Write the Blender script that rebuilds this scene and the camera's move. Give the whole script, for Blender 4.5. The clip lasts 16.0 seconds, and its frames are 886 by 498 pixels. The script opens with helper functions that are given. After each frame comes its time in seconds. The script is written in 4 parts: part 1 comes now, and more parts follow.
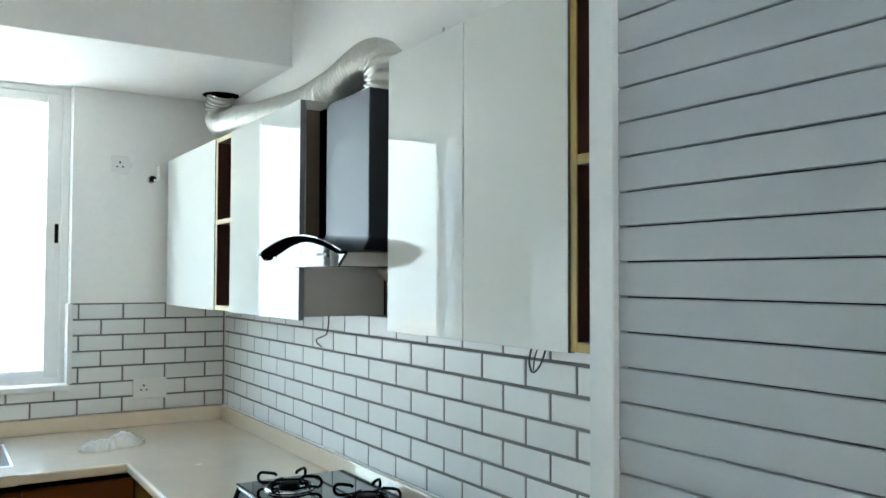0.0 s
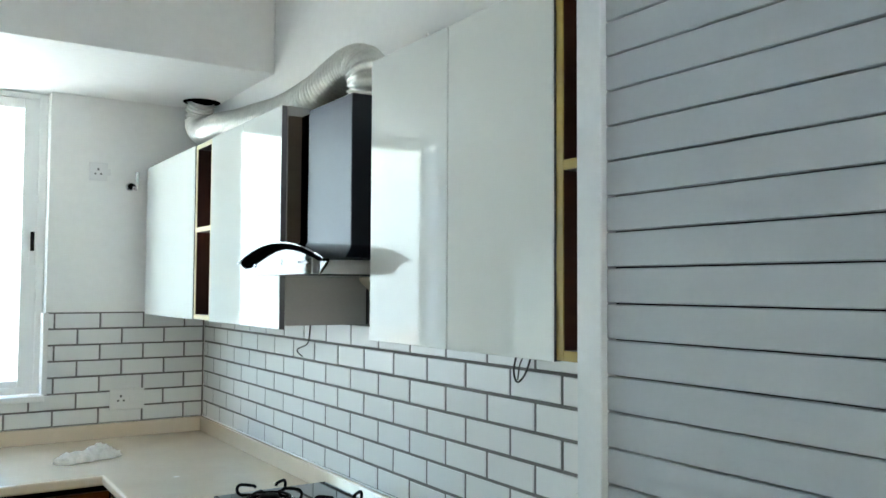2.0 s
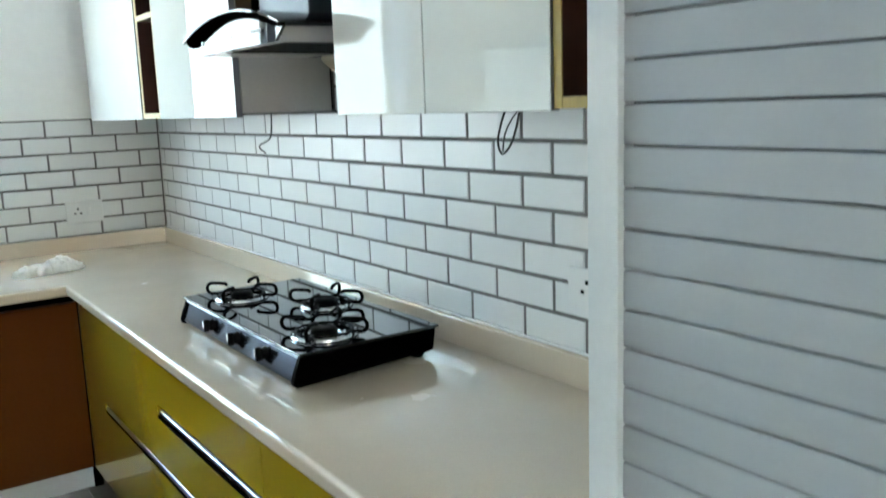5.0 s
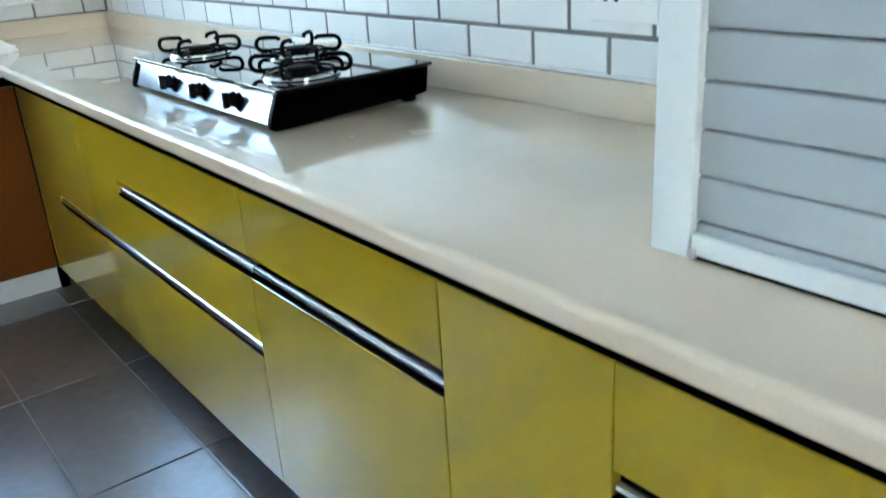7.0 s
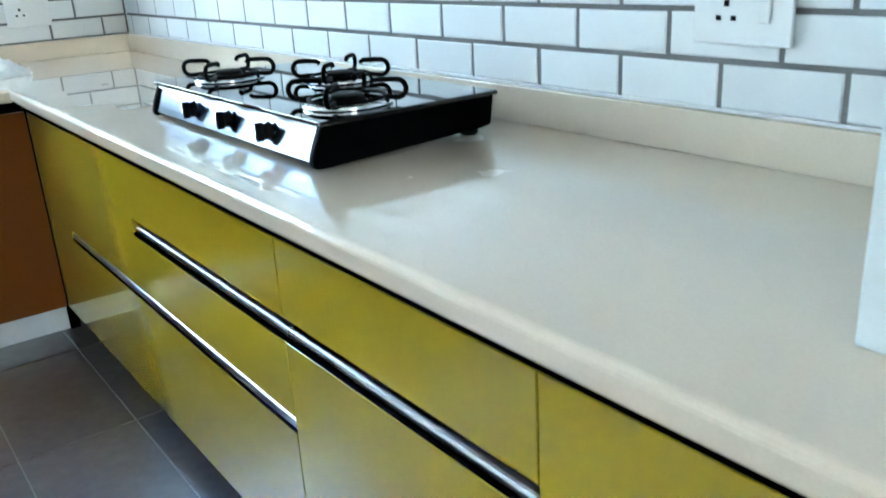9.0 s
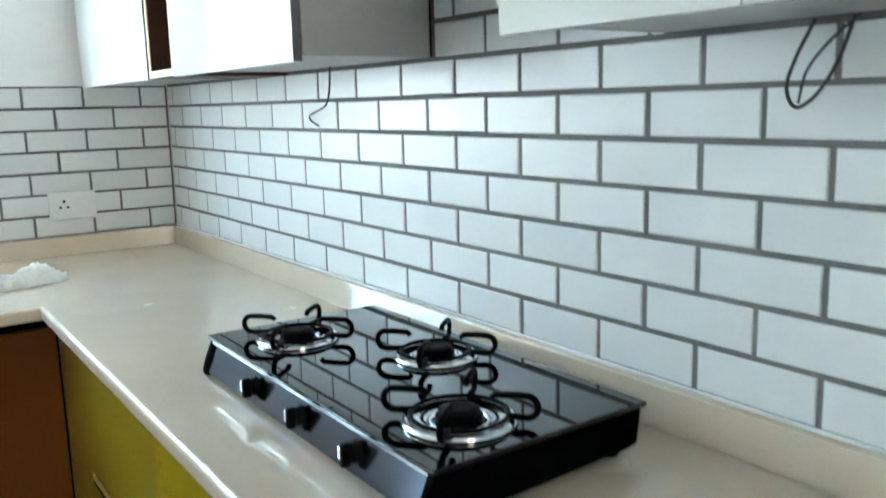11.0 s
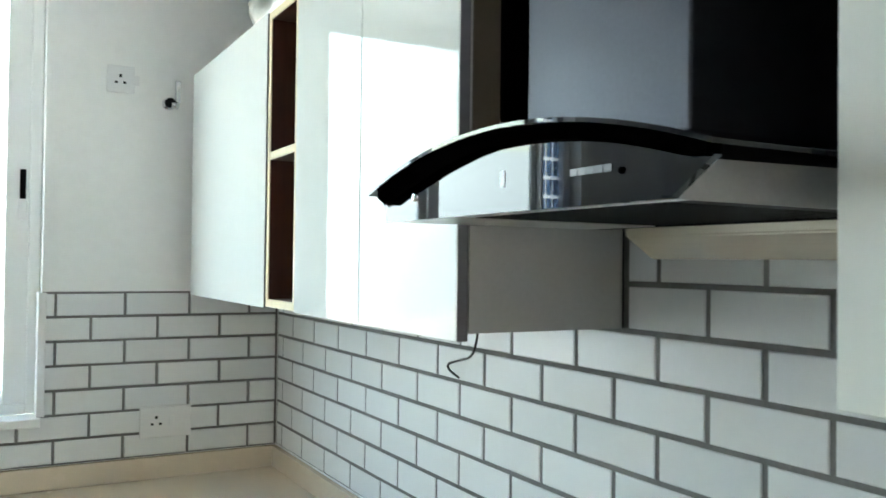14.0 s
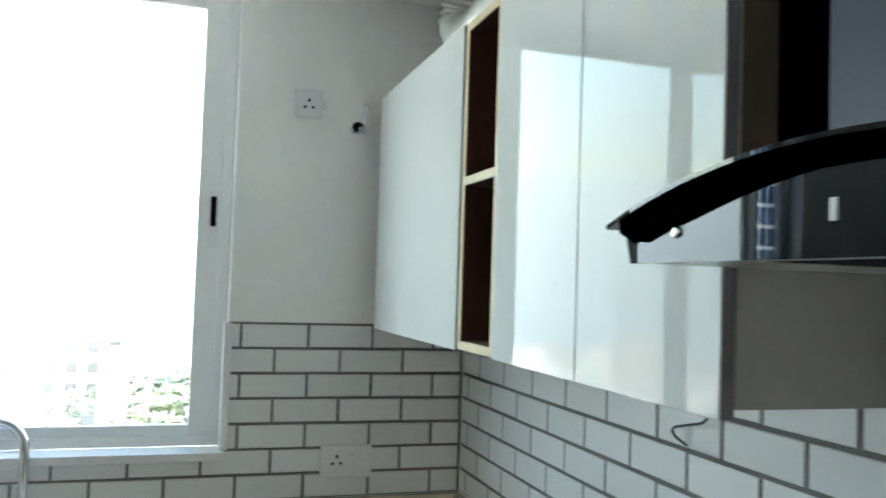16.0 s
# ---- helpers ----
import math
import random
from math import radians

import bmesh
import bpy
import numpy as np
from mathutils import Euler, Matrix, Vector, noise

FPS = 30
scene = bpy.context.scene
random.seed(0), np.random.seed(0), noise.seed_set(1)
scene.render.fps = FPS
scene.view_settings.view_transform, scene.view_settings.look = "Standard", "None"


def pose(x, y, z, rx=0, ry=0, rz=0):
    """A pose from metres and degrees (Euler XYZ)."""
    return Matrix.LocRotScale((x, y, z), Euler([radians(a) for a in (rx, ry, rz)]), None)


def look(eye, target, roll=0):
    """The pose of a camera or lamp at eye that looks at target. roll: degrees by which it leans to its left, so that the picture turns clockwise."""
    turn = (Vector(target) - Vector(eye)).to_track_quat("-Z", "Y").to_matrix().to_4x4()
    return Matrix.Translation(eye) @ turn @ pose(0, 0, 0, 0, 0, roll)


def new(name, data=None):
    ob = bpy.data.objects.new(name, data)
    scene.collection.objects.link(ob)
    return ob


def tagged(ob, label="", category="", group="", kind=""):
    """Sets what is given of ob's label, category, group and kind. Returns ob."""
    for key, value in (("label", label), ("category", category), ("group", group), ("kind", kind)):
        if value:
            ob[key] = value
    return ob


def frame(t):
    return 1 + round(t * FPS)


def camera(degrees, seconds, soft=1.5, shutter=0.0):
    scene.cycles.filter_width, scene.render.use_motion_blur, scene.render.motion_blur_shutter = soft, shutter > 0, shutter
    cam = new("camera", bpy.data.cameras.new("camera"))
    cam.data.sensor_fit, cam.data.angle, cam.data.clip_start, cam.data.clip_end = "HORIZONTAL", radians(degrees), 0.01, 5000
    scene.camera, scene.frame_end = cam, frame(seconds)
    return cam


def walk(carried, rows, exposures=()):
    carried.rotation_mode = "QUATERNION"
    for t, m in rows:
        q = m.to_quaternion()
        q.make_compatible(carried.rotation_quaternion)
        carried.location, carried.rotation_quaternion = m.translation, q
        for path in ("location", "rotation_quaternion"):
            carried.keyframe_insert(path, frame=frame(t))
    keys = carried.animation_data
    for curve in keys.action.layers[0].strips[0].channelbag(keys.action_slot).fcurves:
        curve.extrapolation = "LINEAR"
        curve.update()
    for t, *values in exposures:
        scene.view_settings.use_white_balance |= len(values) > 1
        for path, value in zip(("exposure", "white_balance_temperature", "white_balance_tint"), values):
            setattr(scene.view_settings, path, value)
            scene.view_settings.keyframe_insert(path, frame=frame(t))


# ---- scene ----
cam = camera(56.1, 16.0, 1.5, 0.5)
PATH = [
    (0, (-1.364, -4.412, 1.628), (-0.31, -2.714, 1.696), 0.2),
    (0.5, (-1.363, -4.406, 1.63), (-0.3, -2.714, 1.72), 0.3),
    (1, (-1.362, -4.397, 1.627), (-0.289, -2.713, 1.736), 0.4),
    (1.5, (-1.358, -4.391, 1.626), (-0.277, -2.712, 1.735), 0.4),
    (2, (-1.35, -4.383, 1.621), (-0.26, -2.708, 1.715), 0.3),
    (2.5, (-1.341, -4.376, 1.615), (-0.242, -2.706, 1.68), 0.1),
    (3, (-1.331, -4.365, 1.605), (-0.219, -2.703, 1.612), -0.2),
    (3.2, (-1.322, -4.359, 1.603), (-0.21, -2.697, 1.594), -0.4),
    (5.5, (-1.267, -4.153, 1.433), (-0.121, -2.579, 0.978), -2.4),
    (6, (-1.272, -4.104, 1.358), (-0.118, -2.567, 0.804), -2.7),
    (6.5, (-1.257, -4.064, 1.308), (-0.109, -2.554, 0.672), -2.8),
    (7, (-1.232, -4.006, 1.25), (-0.108, -2.528, 0.508), -3.7),
    (7.5, (-1.221, -3.95, 1.215), (-0.113, -2.481, 0.432), -3.7),
    (8, (-1.173, -3.858, 1.2), (-0.079, -2.377, 0.419), -3.8),
    (8.2, (-1.167, -3.839, 1.195), (-0.071, -2.354, 0.425), -3.8),
    (10.3, (-1.074, -3.484, 1.308), (0.058, -1.899, 0.854), -1.6),
    (10.5, (-1.061, -3.439, 1.332), (0.073, -1.846, 0.911), -1.5),
    (11, (-1.029, -3.327, 1.399), (0.101, -1.713, 1.054), -1.4),
    (11.5, (-1.019, -3.24, 1.444), (0.112, -1.613, 1.171), -1.2),
    (12, (-1.011, -3.151, 1.498), (0.109, -1.505, 1.31), -0.8),
    (12.5, (-1.002, -3.089, 1.533), (0.1, -1.425, 1.408), -0.3),
    (13, (-0.988, -3.022, 1.562), (0.082, -1.333, 1.506), -0.1),
    (13.5, (-0.966, -2.967, 1.579), (0.064, -1.253, 1.567), 0.3),
    (14, (-0.939, -2.898, 1.601), (0.034, -1.151, 1.634), 0.7),
    (14.5, (-0.927, -2.841, 1.615), (-0.009, -1.065, 1.673), 1.2),
    (15, (-0.901, -2.764, 1.625), (-0.077, -0.943, 1.698), 1.4),
    (15.5, (-0.892, -2.713, 1.631), (-0.164, -0.852, 1.715), 1.6),
    (16, (-0.907, -2.643, 1.626), (-0.312, -0.735, 1.714), 1.9),
]
# stops, kelvin and tint of the clip's own automatic exposure
EXPOSURES = [(0, 4.52, 6080, 9), (3, 4.54, 6100, 9), (5.5, 4.86, 6100, 10), (6.5, 5.06, 5850, 10), (8, 5.42, 5350, 8), (10.5, 5.18, 5815, 9), (12.5, 4.64, 6300, 10), (14.5, 4.38, 6250, 9), (16, 3.86, 6150, 9)]
walk(cam, [(t, look(eye, target, roll)) for t, eye, target, roll in PATH], EXPOSURES)

# ---- world and light ----
world = bpy.data.worlds.new("sky")
scene.world = world
world.use_nodes = True
wn = world.node_tree
sky = wn.nodes.new("ShaderNodeTexSky")
sky.sky_type = "NISHITA"
sky.sun_disc = False
sky.sun_elevation = radians(52)
sky.sun_rotation = radians(140)
sky.air_density, sky.dust_density, sky.ozone_density = 2.0, 5.0, 2.0
wn.nodes["Background"].inputs["Strength"].default_value = 0.15
wn.links.new(sky.outputs["Color"], wn.nodes["Background"].inputs["Color"])

sun_data = bpy.data.lights.new("sun", "SUN")
sun_data.energy, sun_data.angle, sun_data.color = 1.4, radians(14), (1.0, 0.95, 0.88)
sun = new("sun", sun_data)
sun.matrix_world = look((0, 0, 30), (-14, 17, 0))

# ---- materials ----


def material(name, color, rough=0.5, metal=0.0, coat=0.0, var=0.06, scale=6.0, fine=60.0, bump=0.0, bump_scale=80.0, random=0.0,
             coat_rough=0.05, stretch=(1, 1, 1), rough_var=0.08, island=False, spec=0.5, coat_ior=1.5):
    """A surface with colour, gloss and relief varied at two scales."""
    m = bpy.data.materials.new(name)
    m.use_nodes = True
    t = m.node_tree
    p = t.nodes["Principled BSDF"]
    co = t.nodes.new("ShaderNodeTexCoord")
    mp = t.nodes.new("ShaderNodeMapping")
    mp.inputs["Scale"].default_value = stretch
    if random and not island:
        # every piece takes its grain from another place
        info0, shift = t.nodes.new("ShaderNodeObjectInfo"), t.nodes.new("ShaderNodeVectorMath")
        shift.operation = "MULTIPLY_ADD"
        shift.inputs[1].default_value = (19.0, 31.0, 23.0)
        t.links.new(info0.outputs["Random"], shift.inputs[0])
        t.links.new(co.outputs["Object"], shift.inputs[2])
        t.links.new(shift.outputs[0], mp.inputs["Vector"])
    else:
        t.links.new(co.outputs["Object"], mp.inputs["Vector"])
    big = t.nodes.new("ShaderNodeTexNoise")
    big.inputs["Scale"].default_value, big.inputs["Detail"].default_value = scale, 5
    small = t.nodes.new("ShaderNodeTexNoise")
    small.inputs["Scale"].default_value, small.inputs["Detail"].default_value = fine, 3
    for n in (big, small):
        t.links.new(mp.outputs["Vector"], n.inputs["Vector"])
    add = t.nodes.new("ShaderNodeMath")
    add.operation = "ADD"
    t.links.new(big.outputs["Fac"], add.inputs[0])
    t.links.new(small.outputs["Fac"], add.inputs[1])
    last = add.outputs[0]
    spread = var
    if random:
        info = t.nodes.new("ShaderNodeNewGeometry" if island else "ShaderNodeObjectInfo")
        mul = t.nodes.new("ShaderNodeMath")
        mul.operation = "MULTIPLY_ADD"
        mul.inputs[1].default_value = random / max(var, 1e-4)
        t.links.new(info.outputs["Random Per Island" if island else "Random"], mul.inputs[0])
        t.links.new(last, mul.inputs[2])
        last = mul.outputs[0]
    rng = t.nodes.new("ShaderNodeMapRange")
    top = 1.35 + (random / max(var, 1e-4) if random else 0)
    rng.inputs["From Min"].default_value, rng.inputs["From Max"].default_value = 0.65, top
    rng.inputs["To Min"].default_value, rng.inputs["To Max"].default_value = 1 - spread - random / 2, 1 + spread + random / 2
    t.links.new(last, rng.inputs["Value"])
    mix = t.nodes.new("ShaderNodeVectorMath")
    mix.operation = "SCALE"
    mix.inputs[0].default_value = color
    t.links.new(rng.outputs[0], mix.inputs["Scale"])
    t.links.new(mix.outputs[0], p.inputs["Base Color"])
    rr = t.nodes.new("ShaderNodeMapRange")
    rr.inputs["From Min"].default_value, rr.inputs["From Max"].default_value = 0.3, 0.7
    rr.inputs["To Min"].default_value, rr.inputs["To Max"].default_value = max(rough * (1 - rough_var), 0.0), min(rough * (1 + rough_var), 1.0)
    t.links.new(big.outputs["Fac"], rr.inputs["Value"])
    t.links.new(rr.outputs[0], p.inputs["Roughness"])
    p.inputs["Metallic"].default_value = metal
    p.inputs["Coat Weight"].default_value, p.inputs["Coat Roughness"].default_value = coat, coat_rough
    p.inputs["Specular IOR Level"].default_value, p.inputs["Coat IOR"].default_value = spec, coat_ior
    if bump:
        bt = t.nodes.new("ShaderNodeTexNoise")
        bt.inputs["Scale"].default_value, bt.inputs["Detail"].default_value = bump_scale, 4
        t.links.new(mp.outputs["Vector"], bt.inputs["Vector"])
        b = t.nodes.new("ShaderNodeBump")
        b.inputs["Strength"].default_value, b.inputs["Distance"].default_value = 1.0, bump
        t.links.new(bt.outputs["Fac"], b.inputs["Height"])
        t.links.new(b.outputs["Normal"], p.inputs["Normal"])
    return m


PAINT = material("wall_paint", (0.86, 0.86, 0.83), 0.6, var=0.025, scale=1.3, fine=25, bump=0.0006, bump_scale=45)
CEIL = material("ceiling_paint", (0.86, 0.86, 0.84), 0.7, var=0.02, scale=1.0, fine=20, bump=0.0004, bump_scale=40)
GROUT = material("grout", (0.175, 0.170, 0.164), 0.9, var=0.2, scale=9, fine=200, bump=0.0008, bump_scale=300)
TILE = material("white_tile", (0.74, 0.75, 0.74), 0.32, var=0.02, scale=9, fine=90, bump=0.0007, bump_scale=12, random=0.06, rough_var=0.04)
GLOSS = material("gloss_white", (0.74, 0.76, 0.72), 0.03, spec=0.23, var=0.01, scale=2, fine=30, bump=0.00012, bump_scale=3.0, rough_var=0.3)
CARCASS = material("taupe_laminate", (0.46, 0.445, 0.42), 0.42, var=0.04, scale=5, fine=120, bump=0.0001, bump_scale=300)
EDGE = material("pale_edge_band", (0.66, 0.55, 0.30), 0.45, var=0.10, scale=8, fine=90, stretch=(1, 1, 0.15))
OAK = material("brown_laminate", (0.060, 0.018, 0.009), 0.4, var=0.18, scale=6, fine=80, stretch=(1, 1, 0.12), bump=0.0002, bump_scale=90)
YELLOW = material("yellow_laminate", (0.385, 0.268, 0.010), 0.16, var=0.03, scale=2, fine=60, coat=0.55, coat_rough=0.03, bump=0.0001, bump_scale=150)
STONE = material("beige_quartz", (0.67, 0.565, 0.43), 0.25, var=0.04, scale=5, fine=220, coat=1.0, coat_rough=0.006, coat_ior=1.55, spec=0.2, rough_var=0.1)
# near black, so that gaps and recesses carry their shade in the colour
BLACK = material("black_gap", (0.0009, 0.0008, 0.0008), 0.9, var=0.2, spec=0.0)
ALU = material("brushed_aluminium", (0.62, 0.62, 0.63), 0.28, metal=1.0, var=0.05, scale=10, fine=250, stretch=(1, 0.03, 1))
STEEL = material("stainless_steel", (0.72, 0.70, 0.66), 0.34, metal=1.0, var=0.06, scale=8, fine=260, stretch=(1, 0.04, 1))
CHROME = material("chrome", (0.75, 0.76, 0.78), 0.08, metal=1.0, var=0.03)
FOIL = material("aluminium_foil", (0.76, 0.75, 0.70), 0.34, metal=1.0, var=0.10, scale=14, fine=120, bump=0.0015, bump_scale=60)
SHUTTER = material("grey_shutter_slat", (0.40, 0.44, 0.47), 0.30, var=0.03, scale=2, fine=120, bump=0.0001, bump_scale=200, random=0.02)
SHFRAME = material("white_aluminium_frame", (0.66, 0.70, 0.71), 0.35, var=0.03, scale=3, fine=90)
GLASSBLACK = material("black_glass", (0.001, 0.0015, 0.003), 0.02, spec=0.55, var=0.1)
ENAMEL = material("black_enamel", (0.001, 0.001, 0.0012), 0.35, var=0.2, spec=0.012, bump=0.0003, bump_scale=200)
CASTIRON = material("cast_iron", (0.003, 0.003, 0.003), 0.5, spec=0.05, var=0.25, bump=0.0006, bump_scale=250)
PLASTIC = material("white_plastic", (0.77, 0.77, 0.755), 0.3, var=0.02)
UPVC = material("white_window_frame", (0.80, 0.81, 0.79), 0.3, var=0.02, scale=3)
RUBBER = material("black_rubber", (0.003, 0.003, 0.003), 0.5, spec=0.06, var=0.1)
CLOTHM = material("white_cloth", (0.88, 0.88, 0.86), 0.9, var=0.05, scale=12, fine=160, bump=0.002, bump_scale=120)
FLOORT = material("grey_floor_tile", (0.085, 0.074, 0.068), 0.55, var=0.35, coat=1.0, coat_rough=0.26, coat_ior=1.9, scale=1.7, fine=30, random=0.08, rough_var=0.25, bump=0.0012, bump_scale=22)
FGROUT = material("floor_grout", (0.17, 0.165, 0.155), 0.85, var=0.15, scale=20, fine=200)
PLINTH = material("white_plinth", (0.62, 0.63, 0.62), 0.35, var=0.04)
# leaves, walls, houses and ground outdoors: haze is mixed into the base colours
GREENERY = material("haze_paled_foliage", (0.26, 0.30, 0.21), 0.9, var=0.4, scale=0.3, fine=2, random=0.3, island=True)
CITY = material("haze_paled_render", (0.33, 0.327, 0.32), 0.8, var=0.12, scale=0.05, fine=0.4, random=0.2)
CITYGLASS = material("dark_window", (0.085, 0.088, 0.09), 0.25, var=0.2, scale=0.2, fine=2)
HOUSES = material("haze_paled_houses", (0.45, 0.445, 0.43), 0.85, var=0.15, scale=0.05, fine=0.4, random=0.5, island=True)
LAND = material("haze_paled_ground", (0.40, 0.40, 0.385), 0.95, var=0.35, scale=0.012, fine=0.15)
CABLE = material("cable_black", (0.02, 0.018, 0.016), 0.5, var=0.2)
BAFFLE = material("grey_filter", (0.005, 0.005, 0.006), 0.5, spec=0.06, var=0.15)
EDGE2 = material("yellow_edge_band", (0.40, 0.28, 0.05), 0.45, var=0.12, scale=8, fine=90, stretch=(1, 1, 0.15))
COLLECTOR = material("cream_steel", (0.74, 0.66, 0.52), 0.25, metal=0.35, var=0.05, scale=6, fine=200, stretch=(1, 0.05, 1))
BODYSTEEL = material("satin_hood_steel", (0.50, 0.49, 0.47), 0.35, metal=0.4, var=0.06, scale=6, fine=200, stretch=(1, 0.05, 1))
# brown for the cabinet side where the chimney shades it
PANEL_SHADE = material("shaded_panel_brown", (0.085, 0.066, 0.043), 0.5, var=0.08, scale=6, fine=90)
COVER = material("black_steel", (0.065, 0.068, 0.08), 0.45, metal=1.0, var=0.05, scale=3, fine=160)
# darker copy of the yellow laminate; shade of the window run is in the colour
YELLOW_SHADED = material("shaded_yellow_laminate", (0.115, 0.036, 0.004), 0.30, var=0.05, scale=2, fine=60, spec=0.06)
PANEL = material("polished_steel", (0.13, 0.155, 0.215), 0.15, metal=1.0, var=0.04, scale=8, fine=200, stretch=(1, 0.05, 1))
GREYEDGE = material("grey_edge_band", (0.17, 0.165, 0.18), 0.45, var=0.06, scale=8, fine=90)
LOGO = material("grey_print", (0.13, 0.13, 0.14), 0.4, var=0.05)

PANE = bpy.data.materials.new("clear_glass")
PANE.use_nodes = True
_p = PANE.node_tree.nodes["Principled BSDF"]
_p.inputs["Base Color"].default_value = (0.93, 0.97, 0.96, 1)
_p.inputs["Roughness"].default_value, _p.inputs["Transmission Weight"].default_value, _p.inputs["IOR"].default_value = 0.0, 1.0, 1.1



def tinted(name, color, rough):
    m = bpy.data.materials.new(name)
    m.use_nodes = True
    q = m.node_tree.nodes["Principled BSDF"]
    q.inputs["Base Color"].default_value = (*color, 1)
    q.inputs["Roughness"].default_value, q.inputs["Transmission Weight"].default_value, q.inputs["IOR"].default_value = rough, 1.0, 1.2
    return m


BLUE = tinted("blue_louvre_glass", (0.09, 0.15, 0.26), 0.05)
FROST = tinted("frosted_glass", (0.40, 0.43, 0.43), 0.55)

# ---- building helpers ----


def thing(name, base, label, category, group="", kind=""):
    ob = new(name)
    ob.location = base
    ob.empty_display_size = 0.05
    return tagged(ob, label, category, group, kind)


def root_of(ob):
    while ob.parent:
        ob = ob.parent
    return ob


def mesh_of(name, bm, mat, smooth=False):
    me = bpy.data.meshes.new(name)
    bmesh.ops.recalc_face_normals(bm, faces=bm.faces)
    if smooth:
        for f in bm.faces:
            f.smooth = True
    bm.to_mesh(me)
    bm.free()
    me.materials.append(mat)
    return me


def part(name, bm, mat, parent, label="", smooth=False):
    """One mesh object under a thing or a part; the bmesh is given in world metres."""
    bmesh.ops.translate(bm, verts=bm.verts, vec=-root_of(parent).location)
    ob = new(name, mesh_of(name, bm, mat, smooth))
    ob.parent = parent
    if label:
        tagged(ob, label)
    return ob


def single(name, bm, mat, label, category, base=None, smooth=False, kind="", group=""):
    """A thing that is one mesh."""
    b = Vector(base) if base else Vector((0, 0, 0))
    bmesh.ops.translate(bm, verts=bm.verts, vec=-b)
    ob = new(name, mesh_of(name, bm, mat, smooth))
    ob.location = b
    return tagged(ob, label, category, group, kind)


def box(x0, x1, y0, y1, z0, z1, bevel=0.0, seg=2, bm=None):
    bm2 = bmesh.new()
    bmesh.ops.create_cube(bm2, size=1)
    bmesh.ops.scale(bm2, verts=bm2.verts, vec=(abs(x1 - x0), abs(y1 - y0), abs(z1 - z0)))
    bmesh.ops.translate(bm2, verts=bm2.verts, vec=((x0 + x1) / 2, (y0 + y1) / 2, (z0 + z1) / 2))
    if bevel:
        bmesh.ops.bevel(bm2, geom=bm2.edges[:], offset=bevel, segments=seg, affect="EDGES", profile=0.5)
    if bm is None:
        return bm2
    return join(bm, bm2)


def join(bm, other):
    me = bpy.data.meshes.new("tmp")
    other.to_mesh(me)
    other.free()
    bm.from_mesh(me)
    bpy.data.meshes.remove(me)
    return bm


def prism(points, axis, a, b, bevel=0.0):
    """Extrudes a closed outline along an axis from a to b. points: pairs in the other two axes, in order."""
    bm = bmesh.new()
    order = {"x": lambda p, q, v: (v, p, q), "y": lambda p, q, v: (p, v, q), "z": lambda p, q, v: (p, q, v)}[axis]
    lo = [bm.verts.new(order(p, q, a)) for p, q in points]
    hi = [bm.verts.new(order(p, q, b)) for p, q in points]
    bm.faces.new(lo)
    bm.faces.new(hi)
    for i in range(len(points)):
        j = (i + 1) % len(points)
        bm.faces.new((lo[i], lo[j], hi[j], hi[i]))
    bmesh.ops.recalc_face_normals(bm, faces=bm.faces)
    if bevel:
        bmesh.ops.bevel(bm, geom=[e for e in bm.edges], offset=bevel, segments=2, affect="EDGES")
    return bm


def smooth_path(points, n):
    """Catmull-Rom through the points."""
    pts = [Vector(p) for p in points]
    pts = [pts[0] * 2 - pts[1]] + pts + [pts[-1] * 2 - pts[-2]]
    out = []
    for i in range(1, len(pts) - 2):
        a, b, c, d = pts[i - 1:i + 3]
        for k in range(n):
            t = k / n
            out.append(0.5 * (2 * b + (c - a) * t + (2 * a - 5 * b + 4 * c - d) * t * t + (3 * b - a - 3 * c + d) * t ** 3))
    out.append(pts[-2])
    return out


def tube(path, radius, sides=10, closed=False, caps=True):
    """A tube along a path; radius is a number or a function of the index."""
    bm = bmesh.new()
    rings = []
    n = len(path)
    up = Vector((0.13, 0.31, 0.94))
    for i, p in enumerate(path):
        p = Vector(p)
        if closed:
            d = Vector(path[(i + 1) % n]) - Vector(path[i - 1])
        else:
            d = Vector(path[min(i + 1, n - 1)]) - Vector(path[max(i - 1, 0)])
        d.normalize()
        u = (up - d * up.dot(d)).normalized()
        v = d.cross(u)
        up = u
        r = radius(i) if callable(radius) else radius
        rings.append([bm.verts.new(p + r * (math.cos(k * math.tau / sides) * u + math.sin(k * math.tau / sides) * v)) for k in range(sides)])
    for i in range(n if closed else n - 1):
        a, b = rings[i], rings[(i + 1) % n]
        for k in range(sides):
            bm.faces.new((a[k], a[(k + 1) % sides], b[(k + 1) % sides], b[k]))
    if caps and not closed:
        bm.faces.new(rings[0])
        bm.faces.new(rings[-1])
    return bm


